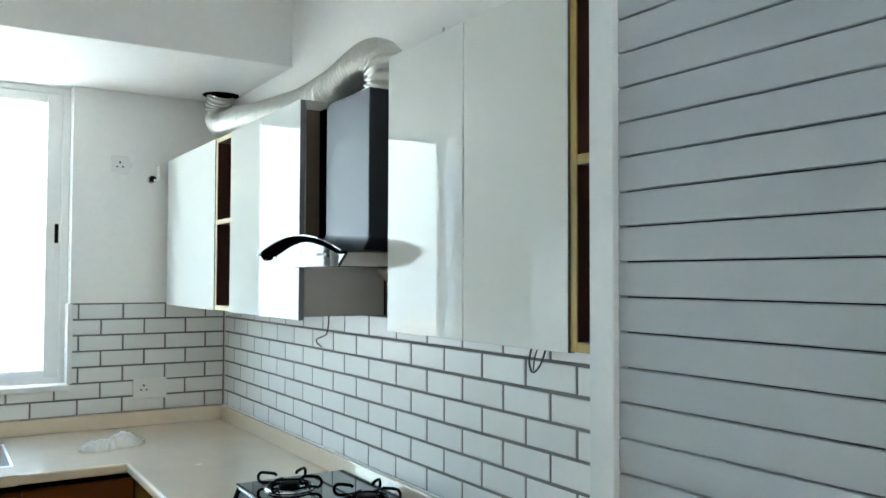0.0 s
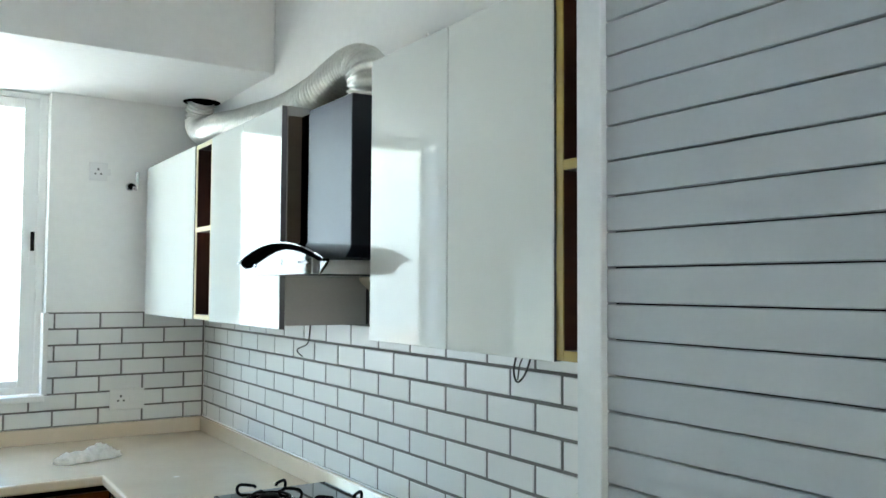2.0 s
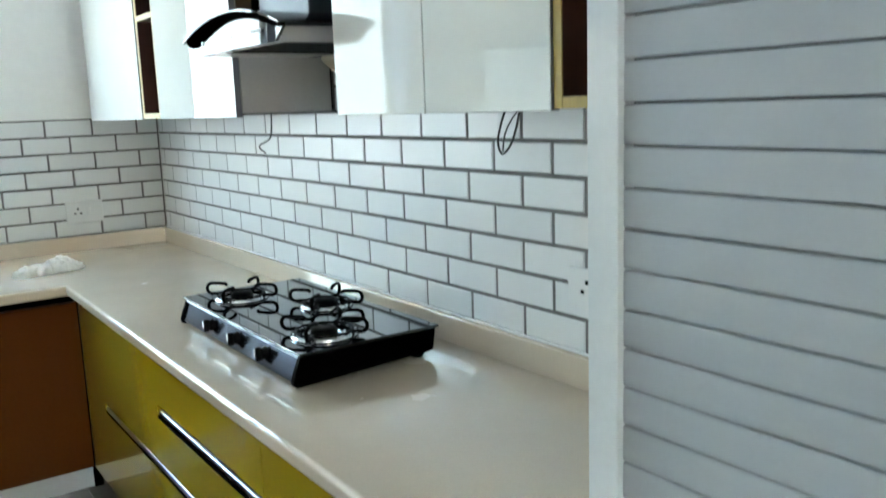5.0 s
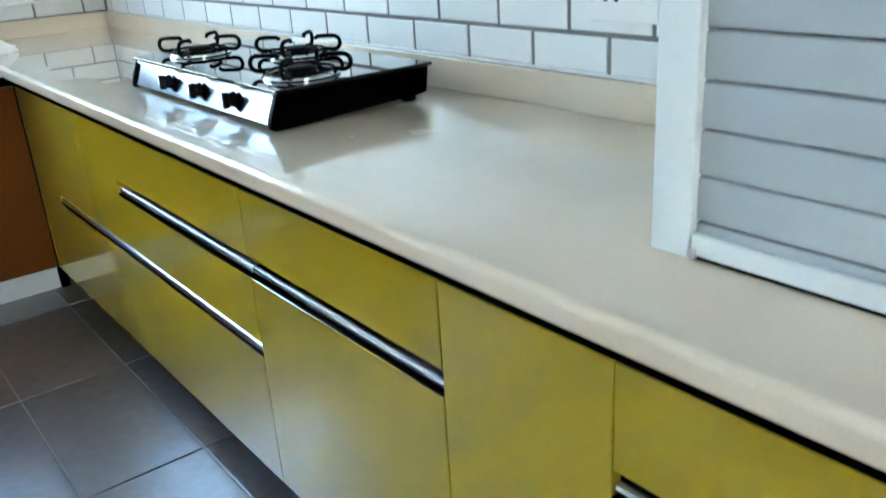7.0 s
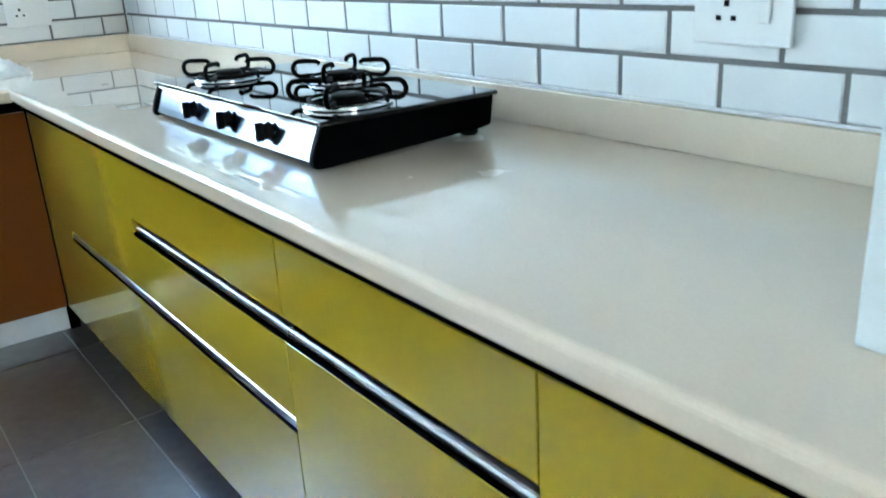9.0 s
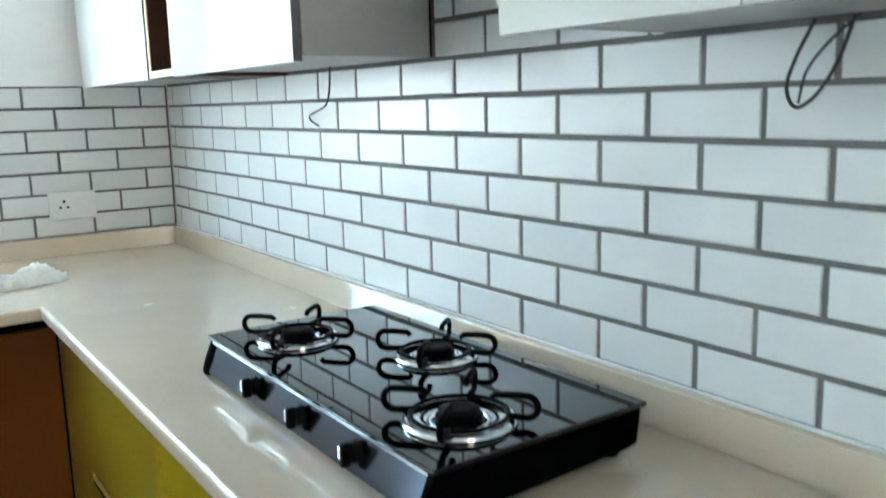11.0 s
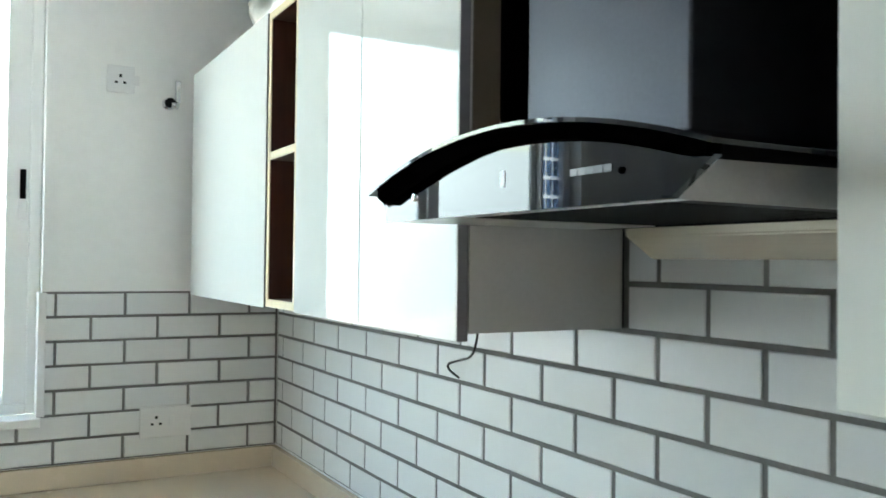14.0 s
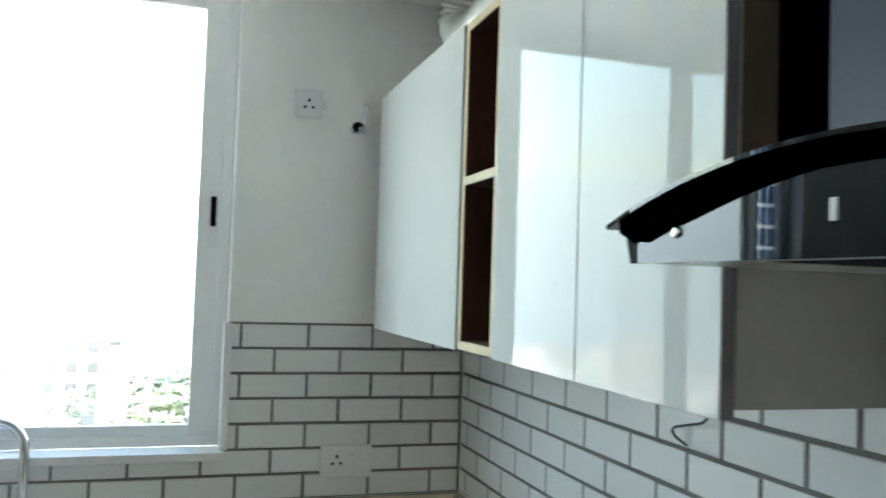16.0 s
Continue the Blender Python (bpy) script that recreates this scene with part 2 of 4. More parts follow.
def lathe(profile, centre, sides=32, axis="z"):
    """Turns pairs of radius and height round an axis through the centre."""
    bm = bmesh.new()
    rings = []
    for r, h in profile:
        if r < 1e-6:
            rings.append([bm.verts.new((0, 0, h))])
        else:
            rings.append([bm.verts.new((r * math.cos(k * math.tau / sides), r * math.sin(k * math.tau / sides), h)) for k in range(sides)])
    for a, b in zip(rings, rings[1:]):
        for k in range(sides):
            j = (k + 1) % sides
            if len(a) == 1 and len(b) == 1:
                continue
            if len(a) == 1:
                bm.faces.new((a[0], b[k], b[j]))
            elif len(b) == 1:
                bm.faces.new((a[k], a[j], b[0]))
            else:
                bm.faces.new((a[k], a[j], b[j], b[k]))
    turn = {"z": Matrix.Identity(4), "x": pose(0, 0, 0, 0, 90, 0), "-x": pose(0, 0, 0, 0, -90, 0), "-y": pose(0, 0, 0, 90, 0, 0)}[axis]
    bmesh.ops.transform(bm, matrix=Matrix.Translation(centre) @ turn, verts=bm.verts)
    return bm

# ---- plan in metres: tiled wall at x = 0, window wall at y = 0 ----
COUNTER, UPSTAND = 0.873, 0.945
ROW0, ROW, TILE_E, TILE_N, JOINT = 0.95, 0.078, 0.2060, 0.2075, 0.0090
WIN_R, WIN_L, SILL, SOFFIT = -0.765, -2.245, 1.10, 2.562
CEILING = 2.95
ROOM_L, ROOM_B, RUN_L = -3.75, -6.6, -2.62
DOOR_A, DOOR_B, DOOR_T = -3.55, -2.72, 1.93
CAB_B, CAB_T, CAB_F = 1.487, 2.216, -0.325
FRONT = -0.607

# ---- walls, floor, ceiling ----
wall_east = single("wall_east", box(0.006, 0.20, ROOM_B - 0.15, 0.24, -0.1, CEILING + 0.1), PAINT, "off-white painted kitchen wall behind the cabinets", "wall", kind="structure")
bm = bmesh.new()
box(WIN_R, 0.006, 0.006, 0.24, -0.1, CEILING + 0.1, bm=bm)
box(DOOR_B, WIN_L, 0.006, 0.24, -0.1, CEILING + 0.1, bm=bm)
box(ROOM_L, DOOR_A, 0.006, 0.24, -0.1, CEILING + 0.1, bm=bm)
box(DOOR_A, DOOR_B, 0.006, 0.24, DOOR_T, CEILING + 0.1, bm=bm)
box(WIN_L, WIN_R, 0.006, 0.24, -0.1, SILL - 0.03, bm=bm)
box(WIN_L, WIN_R, 0.006, 0.24, SOFFIT + 0.003, CEILING + 0.1, bm=bm)
wall_north = single("wall_north", bm, PAINT, "off-white painted wall with the window opening", "wall", kind="structure")
single("wall_west", box(ROOM_L - 0.18, ROOM_L, ROOM_B - 0.15, 0.24, -0.1, CEILING + 0.1), PAINT, "plain off-white painted side wall", "wall", kind="structure")
# unseen end wall; its opening is added to let fill light in
bm = bmesh.new()
OPEN_A, OPEN_B, OPEN_S, OPEN_T = -2.0, -1.1, 1.05, 2.0
box(ROOM_L, OPEN_A, ROOM_B - 0.15, ROOM_B, -0.1, CEILING + 0.1, bm=bm)
box(OPEN_B, 0.006, ROOM_B - 0.15, ROOM_B, -0.1, CEILING + 0.1, bm=bm)
box(OPEN_A, OPEN_B, ROOM_B - 0.15, ROOM_B, OPEN_T, CEILING + 0.1, bm=bm)
box(OPEN_A, OPEN_B, ROOM_B - 0.15, ROOM_B, -0.1, OPEN_S, bm=bm)
single("wall_south", bm, PAINT, "plain off-white unseen end wall with an opening added for fill light", "wall", kind="structure")
single("ceiling", box(ROOM_L - 0.1, 0.1, ROOM_B - 0.1, 0.1, CEILING, CEILING + 0.12), CEIL, "flat white painted ceiling", "ceiling", kind="structure")
single("beam", box(ROOM_L + 0.002, 0.004, -0.93, 0.004, SOFFIT, CEILING - 0.002, 0.004), PAINT, "deep white painted ceiling beam over the window", "beam", kind="structure")
floor = single("floor", box(ROOM_L - 0.1, 0.1, ROOM_B - 0.1, 0.1, -0.12, -0.003), FGROUT, "dark grey tiled floor with pale grout lines", "floor", kind="structure")

# ---- window ----
window = thing("window_1", (-1.41, 0.11, SILL), "white sliding window with clear panes above the sink", "window", kind="structure")
FY0, FY1 = 0.085, 0.150
bm = bmesh.new()
box(WIN_R - 0.038, WIN_R - 0.001, FY0, FY1, SILL, SOFFIT, 0.004, bm=bm)
box(WIN_L + 0.001, WIN_L + 0.038, FY0, FY1, SILL, SOFFIT, 0.004, bm=bm)
box(WIN_L + 0.038, WIN_R - 0.038, FY0, FY1, SILL, SILL + 0.035, 0.004, bm=bm)
box(WIN_L + 0.038, WIN_R - 0.038, FY0, FY1, SOFFIT - 0.03, SOFFIT, 0.004, bm=bm)
part("window_frame", bm, UPVC, window)


def sash(x0, x1, y0, y1, latch):
    bm = bmesh.new()
    z0, z1, w = SILL + 0.030, SOFFIT - 0.026, 0.052
    v = w if latch else 0.026
    box(x0, x0 + v, y0, y1, z0, z1, 0.004, bm=bm)
    box(x1 - w - 0.020, x1, y0, y1, z0, z1, 0.004, bm=bm)
    box(x0 + v, x1 - w - 0.020, y0, y1, z0, z0 + 0.036, 0.004, bm=bm)
    box(x0 + v, x1 - w - 0.020, y0, y1, z1 - w, z1, 0.004, bm=bm)
    s = part("sash", bm, UPVC, window)
    pane = part("pane", box(x0 + v - 0.004, x1 - w - 0.016, (y0 + y1) / 2 - 0.002, (y0 + y1) / 2 + 0.002, z0 + 0.030, z1 - w + 0.004), PANE, s)
    pane.visible_shadow = False
    if latch:
        part("latch", box(x1 - 0.032, x1 - 0.014, y0 - 0.006, y0 + 0.001, 1.79, 1.885, 0.002), RUBBER, s, "black recessed sash latch")
        part("latch_plate", box(x1 - 0.036, x1 - 0.010, y0 - 0.003, y0 + 0.001, 1.72, 1.785, 0.002), PLASTIC, s)


sash(-1.580, WIN_R - 0.034, 0.092, 0.116, True)
VENT = -2.085
sash(VENT, -1.500, 0.120, 0.144, False)
part("mullion", box(VENT - 0.014, VENT - 0.001, FY0 + 0.001, FY1 - 0.001, SILL + 0.035, SOFFIT - 0.03, 0.003), UPVC, window)
# louvred vent: rows of blue glass blades in three columns, daylight between them
cols = np.linspace(WIN_L + 0.036, VENT - 0.016, 4)
z = SILL + 0.045
while z + 0.075 < SOFFIT - 0.03:
    for p, q in zip(cols, cols[1:]):
        part("louvre_blade", box(p + 0.0045, q - 0.0045, 0.118, 0.124, z, z + 0.070), BLUE, window, "blue-grey louvre glass")
    z += 0.085
single("window_sill", box(WIN_L, WIN_R, -0.022, FY0, SILL - 0.028, SILL, 0.004), PLASTIC, "white polished stone window sill", "window sill", kind="structure")
single("trim", box(WIN_R - 0.012, WIN_R + 0.012, -0.004, 0.086, SILL + 0.001, 1.492, 0.002), PLASTIC, "white tile edge trim beside the window", "trim", kind="structure")

door = thing("door_1", (-3.13, 0.1, 0), "white balcony door with a frosted glass pane", "door", kind="structure")
bm = bmesh.new()
for b in ((DOOR_A, DOOR_A + 0.07, 0.0, DOOR_T), (DOOR_B - 0.07, DOOR_B, 0.0, DOOR_T), (DOOR_A + 0.07, DOOR_B - 0.07, DOOR_T - 0.08, DOOR_T), (DOOR_A + 0.07, DOOR_B - 0.07, 0.0, 0.12)):
    box(b[0], b[1], 0.08, 0.13, b[2], b[3], 0.003, bm=bm)
part("door_frame", bm, UPVC, door)
part("pane", box(DOOR_A + 0.068, DOOR_B - 0.068, 0.10, 0.106, 0.118, DOOR_T - 0.078), FROST, door)

# ---- worktop: one stone L with an edge and upstands ----
CX, CY, CEND = -0.662, -0.865, -4.9
worktop = thing("worktop", (-0.4, -2.0, COUNTER - 0.04), "beige polished quartz worktop with low upstands on yellow cabinets", "worktop")
SINK = (-1.98, -1.055, -0.70, -0.20)


def slab(x0, x1, y0, y1, bm):
    return box(x0, x1, y0, y1, COUNTER - 0.04, COUNTER, bm=bm)


bm = prism([(0.0, 0.0), (0.0, CEND), (CX, CEND), (CX, CY), (SINK[1], CY), (SINK[1], 0.0)], "z", COUNTER - 0.04, COUNTER, 0.0)
front_edges = [e for e in bm.edges if all(abs(v.co.x - CX) < 1e-4 and v.co.y <= CY + 1e-4 for v in e.verts) or all(abs(v.co.y - CY) < 1e-4 for v in e.verts)]
bmesh.ops.bevel(bm, geom=[e for e in front_edges if abs(e.verts[0].co.z - e.verts[1].co.z) < 1e-4], offset=0.011, segments=4, affect="EDGES", profile=0.5)
part("slab", bm, STONE, worktop)
bm = bmesh.new()
slab(SINK[0], SINK[1], CY, SINK[2], bm)
slab(SINK[0], SINK[1], SINK[3], 0.0, bm)
slab(RUN_L, SINK[0], CY, 0.0, bm)
part("sink_slab", bm, STONE, worktop)
part("upstand", box(-0.022, 0.0, CEND, -0.0225, COUNTER + 0.0004, UPSTAND, 0.0015), STONE, worktop)
part("upstand", box(RUN_L, 0.0, -0.022, 0.0, COUNTER + 0.0004, UPSTAND, 0.0015), STONE, worktop)

single("sealant", box(-0.0065, 0.0, -3.44, -0.003, UPSTAND + 0.0004, UPSTAND + 0.0055, 0.0015, 1), PLASTIC, "thin white filler bead above the upstand", "sealant", kind="structure")

# ---- sink and tap ----
sink = thing("sink", (-1.5, -0.45, 0.70), "stainless steel sink bowl let into the worktop", "sink")
bm = bmesh.new()
sx0, sx1, sy0, sy1 = SINK
for b in ((sx0, sx0 + 0.012, sy0, sy1), (sx1 - 0.012, sx1, sy0, sy1), (sx0 + 0.012, sx1 - 0.012, sy0, sy0 + 0.012), (sx0 + 0.012, sx1 - 0.012, sy1 - 0.012, sy1)):
    box(*b, 0.68, COUNTER + 0.004, 0.002, bm=bm)
part("bowl", bm, STEEL, sink)
part("bowl_floor", box(sx0, sx1, sy0, sy1, 0.672, 0.682), STEEL, sink)
part("drain", lathe([(0, 0.004), (0.03, 0.004), (0.042, 0.007), (0.045, 0.0)], (-1.5, -0.45, 0.682), 24), CHROME, sink, smooth=True)
tap = thing("tap", (-1.30, -0.10, COUNTER), "chrome swan-neck kitchen tap behind the sink", "tap")
part("tap_base", lathe([(0.0, 0), (0.028, 0), (0.028, 0.008), (0.022, 0.014), (0.020, 0.07), (0.016, 0.08), (0, 0.08)], (-1.30, -0.10, COUNTER), 24), CHROME, tap, smooth=True)
neck = [(-1.30, -0.10, COUNTER + 0.07), (-1.30, -0.10, COUNTER + 0.22)]
neck += [(-1.375 + 0.075 * math.cos(a), -0.10 - 0.02 * (1 - math.cos(a)), COUNTER + 0.26 + 0.085 * math.sin(a)) for a in np.linspace(0.0, math.pi, 10)]
neck += [(-1.45, -0.14, COUNTER + 0.20)]
part("spout", tube(smooth_path(neck, 4), 0.0125, 14), CHROME, tap, smooth=True)
part("lever", tube([(-1.30, -0.13, COUNTER + 0.05), (-1.30, -0.17, COUNTER + 0.075)], 0.006, 10), CHROME, tap, smooth=True)

# ---- base cabinets ----
TOP, BOT, TH = 0.786, 0.096, 0.019


def front_panel(parent, y0, y1, z0, z1, name="drawer_front"):
    return part(name, box(FRONT, FRONT + TH, y0 + 0.0012, y1 - 0.0012, z0, z1, 0.0012, 1), YELLOW, parent)


def pull(parent, y0, y1, z0, z1, back=0.005, lip=0.43):
    """A long recessed pull: a dark channel with a rounded metal lip along its lower part."""
    h, x = z1 - z0, FRONT + back
    out = [(FRONT + 0.024, z0 + 0.001), (x + 0.0005, z0 + 0.001), (x, z0 + 0.5 * lip * h), (x + 0.002, z0 + 0.82 * lip * h), (x + 0.006, z0 + 0.96 * lip * h), (x + 0.012, z0 + lip * h), (FRONT + 0.024, z0 + 0.92 * lip * h)]
    p = part("pull", prism(out, "y", y0 + 0.0015, y1 - 0.0015), ALU, parent, "long brushed aluminium recessed pull")
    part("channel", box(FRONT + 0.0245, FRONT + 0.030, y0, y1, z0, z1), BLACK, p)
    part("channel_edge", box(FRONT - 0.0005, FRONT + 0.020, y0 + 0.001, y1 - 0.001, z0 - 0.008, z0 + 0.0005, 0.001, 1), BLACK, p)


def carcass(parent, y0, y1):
    # carcass and solid gap strip are black to put the recess shade into colour
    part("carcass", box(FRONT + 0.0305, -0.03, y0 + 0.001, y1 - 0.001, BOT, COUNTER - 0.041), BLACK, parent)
    part("gap_shade_strip", box(FRONT + 0.002, FRONT + 0.030, y0 + 0.0005, y1 - 0.0005, TOP + 0.0006, COUNTER - 0.041), BLACK, parent, "black strip standing in for the shaded gap under the worktop")
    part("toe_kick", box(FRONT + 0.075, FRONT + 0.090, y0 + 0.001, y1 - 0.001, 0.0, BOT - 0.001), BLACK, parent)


U0, U1, U2, U3, U4, U5 = -0.757, -2.540, -3.163, -3.480, -4.10, -4.9
u = thing("base_cabinet", (FRONT, (U0 + U1) / 2, 0), "glossy mustard yellow drawer cabinet with two long metal pulls", "base cabinet", "yellow base cabinets")
carcass(u, U1, U0)
outline = [(U0, BOT), (U1 + 0.0012, BOT), (U1 + 0.0012, 0.414), (-1.061, 0.414), (-1.061, 0.449), (U1 + 0.0012, 0.449), (U1 + 0.0012, 0.596), (-1.746, 0.596), (-1.746, 0.642), (U1 + 0.0012, 0.642), (U1 + 0.0012, TOP), (U0, TOP)]
part("drawer_front", prism(outline, "x", FRONT, FRONT + TH), YELLOW, u)
# black board added to block the corner gap and keep it dark
part("corner_gap_shade", box(-0.6095, FRONT + 0.030, U0 + 0.021, U0 + 0.036, 0.0, COUNTER - 0.041), BLACK, u)
pull(u, U1, -1.746, 0.605, 0.642)
pull(u, U1, -1.061, 0.423, 0.449, 0.001, 0.72)
u = thing("base_cabinet", (FRONT, (U1 + U2) / 2, 0), "glossy mustard yellow cabinet with a shallow drawer over a deep one", "base cabinet", "yellow base cabinets")
carcass(u, U2, U1)
front_panel(u, U2, U1, 0.642, TOP)
front_panel(u, U2, U1, BOT, 0.596)
pull(u, U2, U1, 0.605, 0.642)
u = thing("base_cabinet", (FRONT, (U2 + U3) / 2, 0), "narrow mustard yellow pull-out cabinet with a plain front", "base cabinet", "yellow base cabinets")
carcass(u, U3, U2)
front_panel(u, U3, U2, BOT, TOP, "door")
for a, b in ((U4, U3), (U5, U4)):
    u = thing("base_cabinet", (FRONT, (a + b) / 2, 0), "mustard yellow drawer cabinet with a black recessed pull", "base cabinet", "yellow base cabinets")
    carcass(u, a, b)
    front_panel(u, a, b, 0.642, TOP)
    front_panel(u, a, b, BOT, 0.596)
    pull(u, a, b, 0.605, 0.642)

# window run, seen end on
WY = -0.757
for a, b in ((-0.6105, -1.03), (-1.03, -1.53), (-1.53, -2.03), (-2.03, RUN_L + 0.01)):
    u = thing("sink_cabinet", ((a + b) / 2, WY, 0), "yellow cabinet coloured as in shade under the window worktop, white plinth", "base cabinet", "cabinets under the window")
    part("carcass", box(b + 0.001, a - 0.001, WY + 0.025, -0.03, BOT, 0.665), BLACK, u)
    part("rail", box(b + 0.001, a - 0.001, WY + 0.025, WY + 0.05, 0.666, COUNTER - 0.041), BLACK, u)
    # yellow door painted with its shade
    part("door", box(b + 0.0012, a - 0.0012, WY, WY + TH, BOT, TOP, 0.0012, 1), YELLOW_SHADED, u)
    part("plinth", box(b + 0.0005, a - 0.0005, WY + 0.035, WY + 0.050, 0.0, BOT - 0.001), PLINTH, u, "white plinth board")

# ---- wall cabinets ----


def wall_unit(y0, y1, label, doors):
    """A closed wall cabinet between y0 (near the window) and y1."""
    u = thing("wall_cabinet", (-0.16, (y0 + y1) / 2, CAB_B), label, "wall cabinet", "gloss white wall cabinets")
    t = 0.018
    a, b = y1 + 0.0005, y0 - 0.0005
    back, fr = 0.0, CAB_F + 0.021
    part("side_panel", box(fr, -0.009, b - t, b, CAB_B + 0.009, CAB_T), CARCASS, u)
    part("side_panel", box(fr, -0.009, a, a + t, CAB_B + 0.009, CAB_T), CARCASS, u)
    # black strips fill the gap behind the side panels in place of its shade
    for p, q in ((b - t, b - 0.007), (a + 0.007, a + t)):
        part("wall_gap_shade", box(-0.0088, back, p, q, CAB_B + 0.010, CAB_T - 0.002), BLACK, u, "black strip standing in for the shaded gap at the wall")
    part("top_panel", box(fr, back, a + t, b - t, CAB_T - t, CAB_T), CARCASS, u)
    part("bottom_panel", box(fr, back, a + t, b - t, CAB_B + 0.010, CAB_B + 0.009 + t), CARCASS, u)
    part("back_panel", box(-0.010, -0.003, a + t, b - t, CAB_B + 0.009 + t, CAB_T - t), CARCASS, u)
    ys = [y0 + (y1 - y0) * k / doors for k in range(doors + 1)]
    for p, q in zip(ys, ys[1:]):
        part("door", box(CAB_F, CAB_F + 0.019, q + 0.0014, p - 0.0014, CAB_B - 0.003, CAB_T, 0.0015, 2), GLOSS, u)
    part("edge_band", box(CAB_F + 0.0015, CAB_F + 0.0185, y1 + 0.0004, y1 + 0.0013, CAB_B - 0.002, CAB_T - 0.001), GREYEDGE, u, "dark grey door edge band")
    return u


def open_unit(y0, y1, label, shelf_z, rim, band):
    u = thing("open_shelf_unit", (-0.16, (y0 + y1) / 2, CAB_B), label, "shelf unit", "open wall shelves")
    t, a, b, back, fr = 0.020, y1 + 0.0005, y0 - 0.0005, 0.0, CAB_F + 0.008
    for nm, bx in (("side_panel", (fr, back, b - t, b, CAB_B, CAB_T)), ("side_panel", (fr, back, a, a + t, CAB_B, CAB_T)),
                   ("top_panel", (fr, back, a + t, b - t, CAB_T - t, CAB_T)), ("bottom_panel", (fr, back, a + t, b - t, CAB_B, CAB_B + t)),
                   ("back_panel", (-0.012, -0.003, a + t, b - t, CAB_B + t, CAB_T - t)), ("shelf", (fr, -0.0125, a + t, b - t, shelf_z - t / 2, shelf_z + t / 2))):
        p = part(nm, box(*bx), OAK, u)
        if nm != "back_panel":
            x0, x1, yy0, yy1, zz0, zz1 = bx
            part("edge_band", box(fr - 0.0035, fr - 0.0001, yy0 + 0.0004, yy1 - 0.0004, zz0 + 0.0004, zz1 - 0.0004, 0.0006, 1), band, p, rim)
    return u


wall_unit(-0.068, -0.887, "glossy white lift-up wall cabinet beside the window wall", 1)
open_unit(-0.887, -1.111, "narrow open brown wall shelf with pale wooden edges", 1.858, "pale wooden edge band", EDGE)
wall_unit(-1.111, -1.840, "glossy white two-door wall cabinet mirroring the window", 2)
wall_unit(-2.458, -3.190, "glossy white two-door wall cabinet beside the hood", 2)
open_unit(-3.190, -3.431, "open brown wall shelf with yellow edges beside the shutter", 1.852, "yellow wooden edge band", EDGE2)

# ---- roller shutter unit on the worktop ----
SH_X, SH_A, SH_B, SH_T = -0.488, -3.432, -4.42, 2.62
shutter = thing("shutter_cabinet", (-0.25, -3.9, COUNTER), "tall worktop cabinet closed by a grey slatted roller shutter", "shutter cabinet")
Z0 = COUNTER + 0.0005
part("stile", box(SH_X, SH_X + 0.05, SH_A - 0.053, SH_A, Z0, SH_T, 0.0015, 1), SHFRAME, shutter, "white aluminium guide rail")
part("stile", box(SH_X, SH_X + 0.05, SH_B, SH_B + 0.053, Z0, SH_T, 0.0015, 1), SHFRAME, shutter, "white aluminium guide rail")
part("bottom_rail", box(SH_X + 0.001, SH_X + 0.010, SH_B + 0.054, SH_A - 0.054, Z0 + 0.0045, Z0 + 0.031, 0.002, 1), SHFRAME, shutter, "white aluminium bottom rail")
part("seal", box(SH_X + 0.004, SH_X + 0.040, SH_B + 0.054, SH_A - 0.054, Z0, Z0 + 0.0044), RUBBER, shutter)
part("rail_stop", box(SH_X - 0.003, SH_X + 0.010, SH_A - 0.062, SH_A - 0.0545, Z0 + 0.001, Z0 + 0.014, 0.001, 1), ALU, shutter)
part("side_panel", box(SH_X + 0.0505, -0.0225, SH_A - 0.018, SH_A, Z0, SH_T), SHFRAME, shutter)
part("side_panel", box(SH_X + 0.0505, -0.0225, SH_B, SH_B + 0.018, Z0, SH_T), SHFRAME, shutter)
part("top_panel", box(SH_X, -0.0225, SH_B, SH_A, SH_T + 0.0005, SH_T + 0.018), SHFRAME, shutter)
# unseen black sheet added so the lines between slats stay dark
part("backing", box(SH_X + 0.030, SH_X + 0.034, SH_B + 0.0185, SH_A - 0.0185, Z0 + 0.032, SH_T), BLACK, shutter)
SLAT = 0.0526
slat_mesh = None
zs = 1.652
while zs - SLAT > Z0 + 0.030:
    zs -= SLAT
part("end_slat", box(SH_X + 0.0112, SH_X + 0.022, SH_B + 0.054, SH_A - 0.054, Z0 + 0.005, zs - 0.0009, 0.001, 1), SHUTTER, shutter)
while zs + SLAT < SH_T + SLAT:
    if slat_mesh is None:
        h = SLAT - 0.0023
        pts = [(0.010, 0), (0.002, 0), (0.0, 0.0015), (-0.0006, h / 2), (0.0, h - 0.0015), (0.002, h), (0.010, h)]
        bm = prism(pts, "y", SH_B + 0.050, SH_A - 0.050)
        bmesh.ops.translate(bm, verts=bm.verts, vec=(0, -shutter.location.y, 0))
        slat_mesh = mesh_of("slat", bm, SHUTTER)
    ob = new("slat", slat_mesh)
    ob.parent = shutter
    ob.location = (SH_X + 0.012 - shutter.location.x, 0, zs + 0.0013 - shutter.location.z)
    zs += SLAT

# ---- cooker hood ----
HY0, HY1, HC = -1.845, -2.385, -2.128
hood = thing("cooker_hood", (-0.2, HC, 1.62), "chimney cooker hood with arched black glass and steel body", "cooker hood")
HB = 1.657


def arch(y):
    u = (y - HC) / 0.318
    return 1.7460 - 0.051 * u * u


